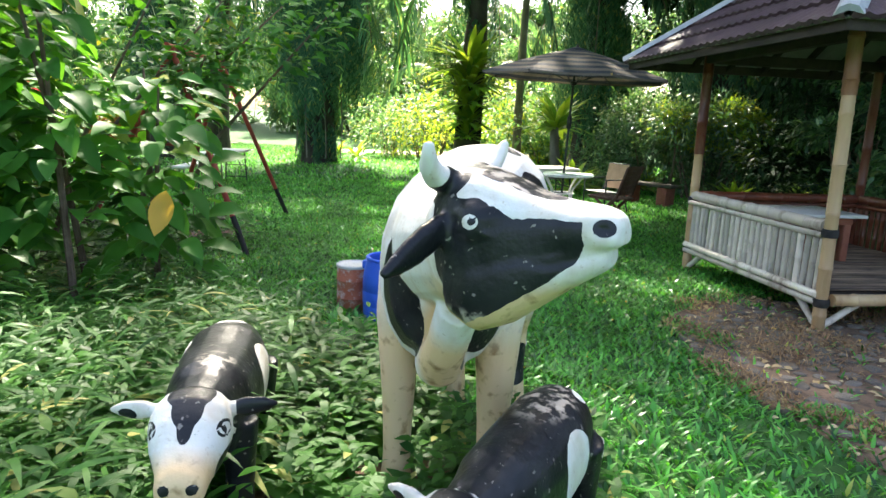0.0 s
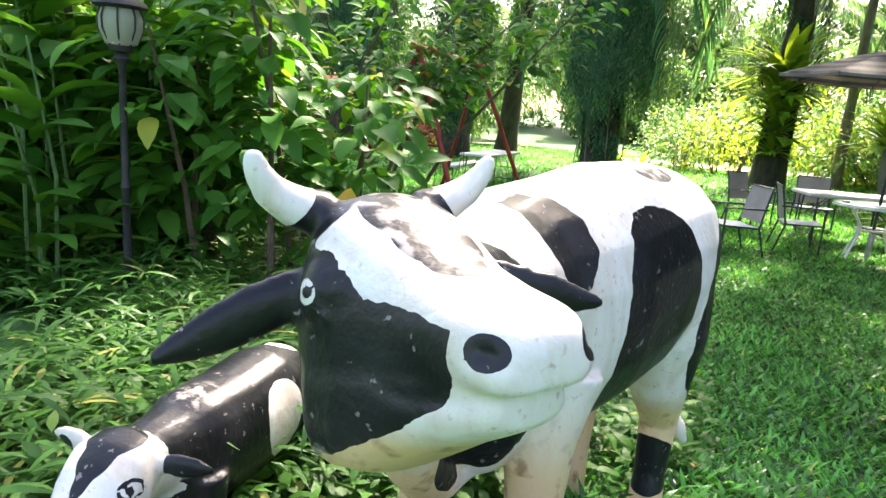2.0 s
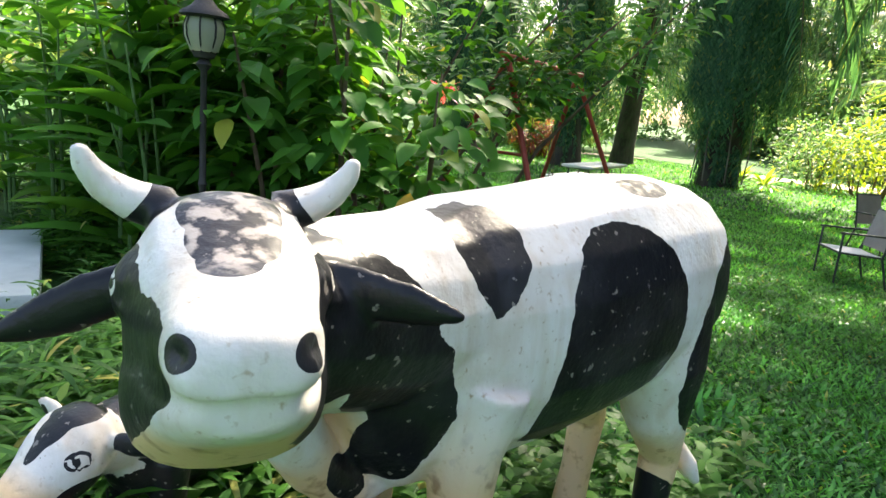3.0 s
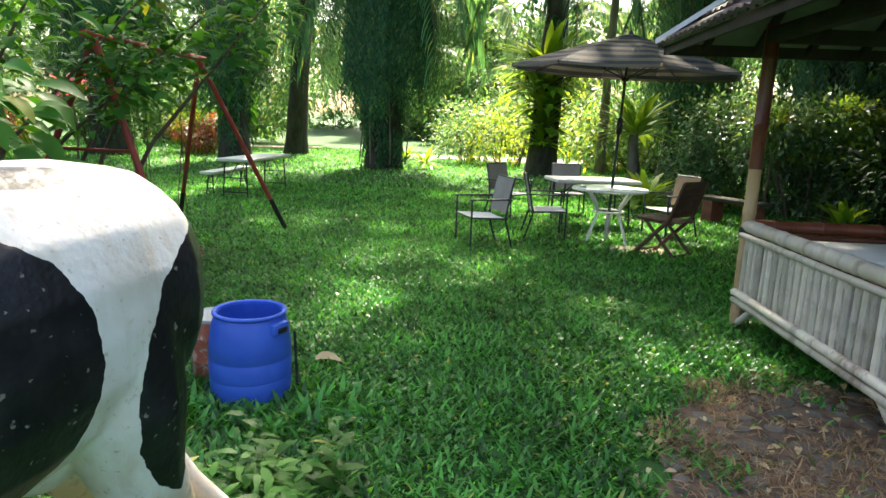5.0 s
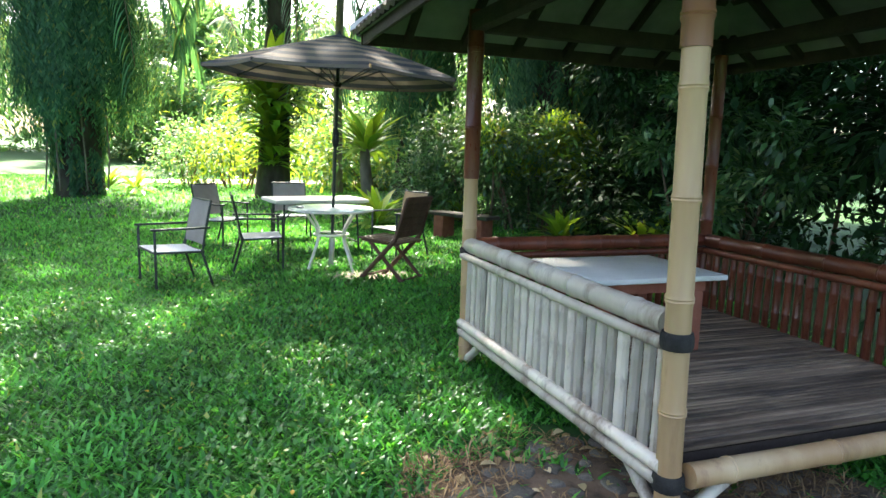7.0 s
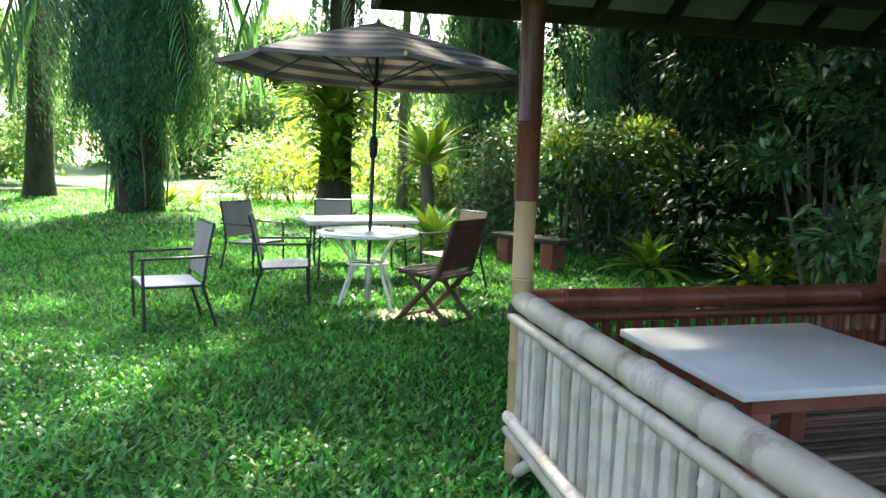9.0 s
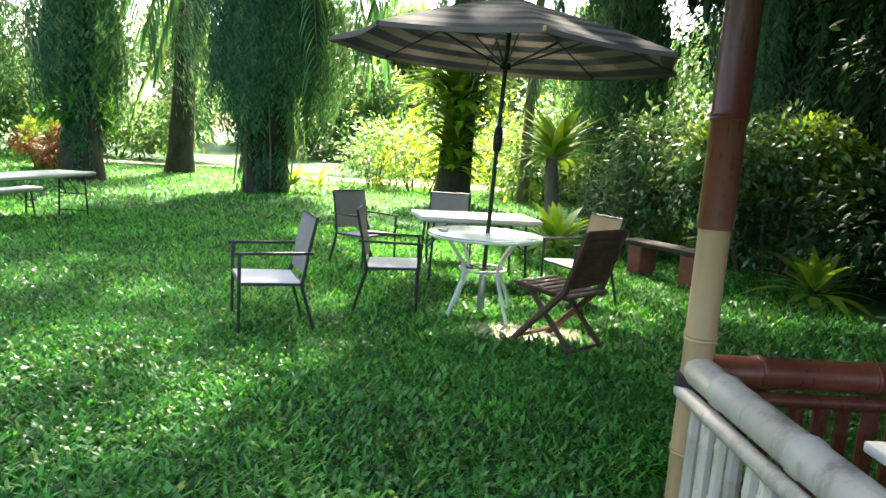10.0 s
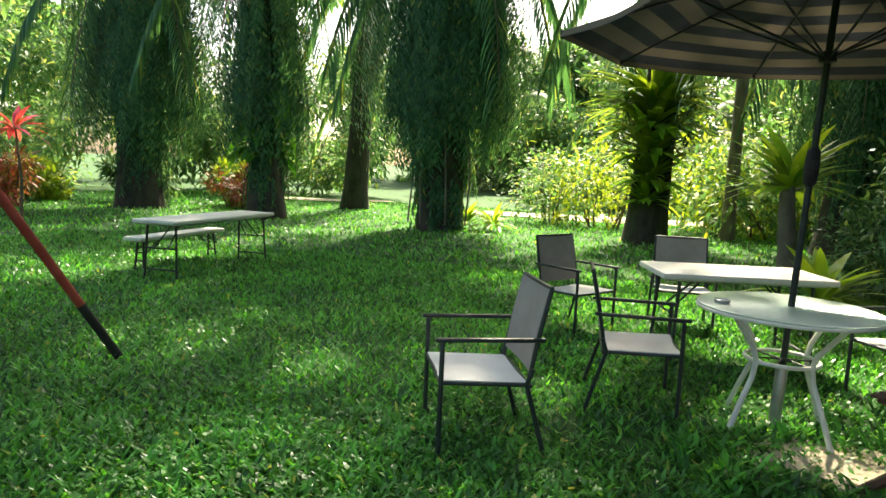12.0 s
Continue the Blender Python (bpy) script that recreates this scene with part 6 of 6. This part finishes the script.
# ginger-like plants with long leaves beside the slab
STRAP = blade(0.26, 0.3, 0.5, 6)
for k in range(46):
    x, y = rs.uniform(-7.0, -3.5), rs.uniform(3.35, 5.0)
    q = thing("ginger_plant", pose(0, 0, 0), "leafy ginger plant with long arching leaves", "plant", "ginger plants")
    h = rs.uniform(1.0, 2.2)
    g = float(ground_z(x, y))
    bm = bmesh.new()
    tube(bm, [(x, y, g - 0.05), (x + rs.uniform(-0.1, 0.1), y, g + h * 0.5), (x + rs.uniform(-0.25, 0.25), y - 0.1, g + h)], [0.016, 0.013, 0.006], 6)
    part("stem", bm, M["greenstem"], q)
    n = 13
    a = RNG.uniform(0, 2 * math.pi, n)
    zz = np.linspace(0.12, 1.0, n) * h + g
    d = np.stack([np.cos(a), np.sin(a), np.full(n, 0.75)], 1)
    pos = np.stack([np.full(n, x), np.full(n, y), zz], 1)
    ob = new("leaves", many("leaves", STRAP, pos, d, np.tile([0, 0, 1.0], (n, 1)) + sphere_dirs(n) * 0.3, 0.66 * (0.7 + 0.5 * RNG.random(n)), M["bigleaf"]))
    ob.parent = q

lily = thing("strap_leaf_plant", pose(0, 0, 0), "small plant with broad strap leaves beside the calf", "plant")
for a, s, z in ((0.3, 0.34, 0.3), (1.2, 0.28, 0.32), (-1.4, 0.42, 0.3), (-0.6, 0.36, 0.31), (2.6, 0.3, 0.3), (3.6, 0.26, 0.3)):
    ob = new("leaf", template_mesh("leaf", blade(0.22, 0.35, 0.55, 6), M["weeds"]))
    ob.parent = lily
    ob.matrix_basis = pose(-0.72, 2.2, z - 0.06, 38, 0, math.degrees(a)) @ Matrix.Scale(s, 4)


# ---- palm fronds that arch out of the crowns ----
def palm_leaf(parent, base, azimuth, length, rise, drop, material="frond"):
    b = Vector(base)
    d = Vector((math.cos(azimuth), math.sin(azimuth), 0))
    n = 46
    P, D = [], []
    pts = []
    for i in range(n):
        t = i / (n - 1)
        pts.append(b + d * length * t * (1 - 0.25 * t) + Vector((0, 0, rise * t * 2 * (1 - t) - drop * t * t)))
    bm = bmesh.new()
    tube(bm, pts[::5], [0.03 * (1 - 0.8 * k / len(pts[::5])) for k in range(len(pts[::5]))], 5)
    part("rachis", bm, M["twig"], parent)
    for i in range(3, n):
        tang = (pts[i] - pts[i - 1]).normalized()
        side = tang.cross(Vector((0, 0, 1))).normalized()
        for s in (-1, 1):
            P.append(pts[i])
            D.append(side * s + tang * 0.7 + Vector((0, 0, -0.55)))
    P, D = np.array([tuple(p) for p in P]), np.array([tuple(q) for q in D])
    k = len(P)
    ob = new("leaf_plume", many("leaf_plume", blade(0.075, 0.3, 0.35, 3), P, D, np.tile([0, 0, 1.0], (k, 1)), length * 0.2 * (0.8 + 0.4 * RNG.random(k)), M[material]))
    tagged(ob, kind="stuff")
    ob.parent = parent


for t, bx, by, bz, azs in ((W1, -4.2, 21.4, 7.0, (-0.3, -0.9, -2.2, -2.8, 0.4)), (T4, -9.2, 27.2, 7.6, (-0.2, -1.2, -2.0, -2.9)), (T2, -9.3, 21.2, 7.0, (-0.4, -1.3, -2.6, 3.0)), (T5, 0.7, 22.3, 7.2, (-0.5, -1.4, -2.4, 3.1)), (T3, -14, 21.6, 6.8, (-0.3, -1.3, -2.3)), (T6, 4.6, 22.4, 6.4, (-2.6, -1.8, -0.9))):
    for k, a in enumerate(azs):
        palm_leaf(t, (bx, by, bz), a, 3.6 + 0.3 * (k % 3), 0.9, 3.4 + 0.5 * (k % 2))
far = thing("palm_grove", pose(0, 0, 0), "feathery palms at the bright woodland edge", "palm trees")
for k in range(30):
    x, y = rs.uniform(-14, 7), rs.uniform(33, 40)
    palm_leaf(far, (x, y, rs.uniform(3.5, 7.0)), rs.uniform(-3.1, 0.2), rs.uniform(3, 4.5), 1.2, rs.uniform(1.5, 3.5), "forest")

# ---- undergrowth, grass, litter, stones ----
def in_paving(x, y, grow=1.0):
    u, v = x - 2.6, y - 4.55
    c, s = math.cos(-0.25), math.sin(-0.25)
    a, b = (u * c + v * s) / 1.2, (-u * s + v * c) / 1.6
    return a * a + b * b < grow


def sown(n, x0, x1, y0, y1, keep):
    x, y = RNG.uniform(x0, x1, n), RNG.uniform(y0, y1, n)
    m = keep(x, y)
    return x[m], y[m]


def grass_patch(name, n, x0, x1, y0, y1, size, keep, material, label, leaf, lean=0.9, sink=0.005):
    x, y = sown(n, x0, x1, y0, y1, keep)
    k = len(x)
    a = RNG.uniform(0, 2 * math.pi, k)
    ln = RNG.uniform(0.15, lean, k)
    d = np.stack([np.cos(a) * ln, np.sin(a) * ln, np.ones(k)], 1)
    ups = np.stack([-np.cos(a), -np.sin(a), ln + 0.1], 1)
    pos = np.stack([x, y, ground_z(x, y) - sink], 1)
    me = many(name, leaf, pos, d, ups, size * (0.5 + 0.9 * RNG.random(k)), material)
    return tagged(new(name, me), label, "grass", kind="stuff")


G_NEAR, G_MID, G_FAR = blade(0.22, 0.3, 0.5, 2), blade(0.28, 0.2, 0.35, 1), blade(0.3, 0.2, 0.3, 1)
nz = lambda x, y, f, p: np.sin(x * f + p) * np.cos(y * f * 1.13 + 2 * p) + 0.5 * np.sin(x * f * 2.3 + y * f * 1.7 + p)
thin = lambda x, y: RNG.random(len(x)) < 0.75 + 0.25 * nz(x, y, 1.9, 0.4)
grow_near = lambda x, y: thin(x, y) & ~(in_paving(x, y, 0.8 + 0.3 * nz(x, y, 4.0, 0.2)) & (RNG.random(len(x)) < 0.97)) & ~(((x - 2.1) / 0.8) ** 2 + ((y - 10.25) / 0.42) ** 2 < 0.9 * RNG.random(len(x)) ** 0.5) & ~(((x + 3.1) / 0.7) ** 2 + ((y - 8.2) / 0.5) ** 2 < RNG.random(len(x)))
grass_patch("grass_near", 250000, -3.4, 5.4, 3.6, 10.0, 0.064, lambda x, y: grow_near(x, y) & (RNG.random(len(x)) < (x + 3.4) / 0.8) & (RNG.random(len(x)) < (5.4 - x) / 0.9), M["grass"], "short broad-bladed green lawn grass", G_NEAR)
grass_patch("grass_mid", 185000, -10, 5.5, 8.5, 16, 0.068, grow_near, M["grass"], "green lawn grass", G_MID)
fade = lambda x, y: grow_near(x, y) & ~((x < -0.2) & (y > 0.8)) & (RNG.random(len(x)) < 1.3 * np.exp(-(((x - 1.6) / 3.2) ** 2 + ((y - 2.2) / 3.2) ** 2)))
grass_patch("grass_side", 210000, -6, 9, -6, 3.9, 0.07, fade, M["grass"], "green lawn grass", G_NEAR)
grass_patch("grass_far", 90000, -22, 8, 15, 33, 0.10, lambda x, y: thin(x, y) & ~((np.abs(y - 30.6 - 0.2 * x) < 1.7) & (np.abs(x - 0.5) < 7.2)), M["grass"], "green lawn grass", G_FAR)
grass_patch("clover", 30000, -4.5, 2.2, 4.6, 12.0, 0.034, lambda x, y: nz(x, y, 1.4, 2.2) > -0.1, M["clover"], "small round-leaved clover in the lawn", blade(0.8, 0.15, 0.1, 1), 2.6, -0.03)
tuft = lambda x, y: (((x - 1.95) / 0.95) ** 2 + ((y - 10.2) / 0.62) ** 2 < 1) & (((x - 2.0) / 0.5) ** 2 + ((y - 10.35) / 0.3) ** 2 > 1)
grass_patch("grass_tuft", 4200, 0.9, 3.1, 9.4, 11.0, 0.1, tuft, M["grass"], "longer grass tufts round the table foot", G_NEAR, 0.7)
drumt = lambda x, y: (((x + 0.5) / 0.6) ** 2 + ((y - 4.85) / 0.4) ** 2 < 1) & (np.hypot(x + 0.65, y - 5.03) > 0.23)
grass_patch("grass_tuft", 1600, -1.3, 0.2, 4.5, 5.7, 0.11, drumt, M["grass"], "longer grass around the blue drum", G_NEAR, 0.6)
dry = lambda x, y: in_paving(x, y, 0.95 + 0.28 * nz(x, y, 3.7, 0.5)) & (RNG.random(len(x)) < np.where(in_paving(x, y, 0.6), 0.25, 0.75) + 0.5 * nz(x, y, 3.1, 1.0))
grass_patch("dry_grass", 70000, 0.8, 4.2, 2.6, 6.6, 0.06, dry, M["straw"], "dry straw on the bare soil", blade(0.1, 0.2, 0.3, 1), 3.5, -0.024)


def weeds(name, n, x0, x1, y0, y1, h, size, keep, label, leaf):
    """Low weeds: upright stalks with pairs of leaves."""
    x, y = sown(n, x0, x1, y0, y1, keep)
    P, D, S = [], [], []
    for i in range(len(x)):
        g = float(ground_z(x[i], y[i]))
        hh = h * RNG.uniform(0.4, 1.3)
        m = int(4 + 7 * hh / h)
        a0, lx, ly = RNG.uniform(0, 6.28), RNG.normal() * 0.2, RNG.normal() * 0.2
        for j in range(m):
            q = (j + 1) / m
            a = a0 + j * 2.4
            P.append((x[i] + lx * hh * q, y[i] + ly * hh * q, g + hh * q))
            D.append((math.cos(a), math.sin(a), RNG.uniform(0.0, 0.9)))
            S.append(size * RNG.uniform(0.6, 1.3) * (1.15 - 0.5 * q))
    k = len(P)
    me = many(name, leaf, np.array(P), np.array(D), np.tile([0, 0, 1.0], (k, 1)) + sphere_dirs(k) * 0.3, np.array(S), M["weeds"])
    return tagged(new(name, me), label, "weeds", kind="stuff")


bed = lambda x, y: ~((x < -2.4) & (y < 3.2)) & (x < -0.15 + 0.35 * np.sin(y * 2)) & (np.hypot(x + 0.3, (y - 1.95) * 0.8) > 0.35 + 0.4 * RNG.random(len(x))) & (y < 5.2 + 0.5 * np.sin(x * 2) - 0.35 * (x + 3).clip(0, 3))
weeds("weeds", 3000, -5.5, 0.2, 0.9, 5.6, 0.24, 0.11, bed, "mixed low green weeds round the statues", blade(0.36, 0.2, 0.35, 2))
weeds("weeds", 1500, -5.0, -0.9, 1.6, 5.0, 0.36, 0.2, bed, "taller narrow-leaved weeds", blade(0.13, 0.3, 0.5, 4))
weeds("weeds", 1200, -9.0, -2.5, 4.0, 8.0, 0.5, 0.14, lambda x, y: (x < -2.6 - 0.3 * np.sin(y * 3)), "leafy undergrowth below the shrubs", blade(0.4, 0.2, 0.3, 2))
under = lambda x, y: np.hypot((x + 0.2) / 0.5, (y - 2.45) / 0.5) < 1.2
weeds("weeds", 260, -0.9, 0.5, 1.9, 3.2, 0.18, 0.09, under, "yellow-flecked weeds under the cow statue", blade(0.4, 0.2, 0.3, 2))


def scatter_leaves():
    n = 620
    x, y = sown(n, 0.8, 4.0, 2.8, 6.3, lambda a, b: in_paving(a, b, 1.2))
    k = len(x)
    me = many("leaf_litter", broad(0.5, 0.3, 0.3), np.stack([x, y, ground_z(x, y) + 0.022], 1), np.concatenate([RNG.normal(size=(k, 2)), np.full((k, 1), 0.1)], 1), np.tile([0, 0, 1.0], (k, 1)) + sphere_dirs(k) * 0.3, 0.055 * (0.5 + RNG.random(k)), M["litter"])
    tagged(new("leaf_litter", me), "dry brown leaves on the soil path", "leaf litter", kind="stuff")
    for px, py, s in ((-0.48, 5.5, 0.19),):
        q = thing("fallen_leaf", pose(px, py, 0.045, 4, 6, -70), "large pale dry leaf lying on the lawn", "leaf")
        ob = new("blade", template_mesh("blade", broad(0.55, 0.5, 0.2), M["litter"]))
        ob.parent = q
        ob.scale = (s, s, s)


scatter_leaves()
n = 150
fx, fy = RNG.uniform(-5, 4, n), RNG.uniform(3.6, 13, n)
fme = many("fallen_petals", broad(0.6, 0.3, 0.2), np.stack([fx, fy, ground_z(fx, fy) + 0.05], 1), np.concatenate([RNG.normal(size=(n, 2)), np.full((n, 1), 0.2)], 1), np.tile([0, 0, 1.0], (n, 1)), 0.024 * (0.4 + RNG.random(n)), M["yellowleaf"])
tagged(new("fallen_petals", fme), "small yellow fallen leaves on the lawn", "leaf litter", kind="stuff")


def stones():
    rnd = random.Random(21)
    shapes = []
    for s in range(4):
        bm = bmesh.new()
        bmesh.ops.create_icosphere(bm, subdivisions=2, radius=1.0)
        for v in bm.verts:
            f = 1 + 0.28 * noise.noise(v.co * 1.3 + Vector((s * 7, 0, 0)))
            v.co = Vector((v.co.x * f, v.co.y * f, math.tanh(v.co.z * 1.6) * 0.5))
        shapes.append(finish(bm, "stone", M["stone"]))
    placed = []
    tries = 0
    while len(placed) < 300 and tries < 9000:
        tries += 1
        x, y = rnd.uniform(1.1, 4.0), rnd.uniform(2.9, 6.2)
        r = rnd.uniform(0.035, 0.085)
        if not in_paving(x, y, 0.85) or any(math.hypot(x - a, y - b) < (r + c) * 0.98 for a, b, c in placed):
            continue
        placed.append((x, y, r))
        share("stone", rnd.choice(shapes), paving, pose(x, y, float(ground_z(x, y)) + 0.008, rnd.uniform(-5, 5), rnd.uniform(-5, 5), rnd.uniform(0, 360)) @ Matrix.Diagonal((r, r * rnd.uniform(0.7, 1), 0.04, 1)))


stones()
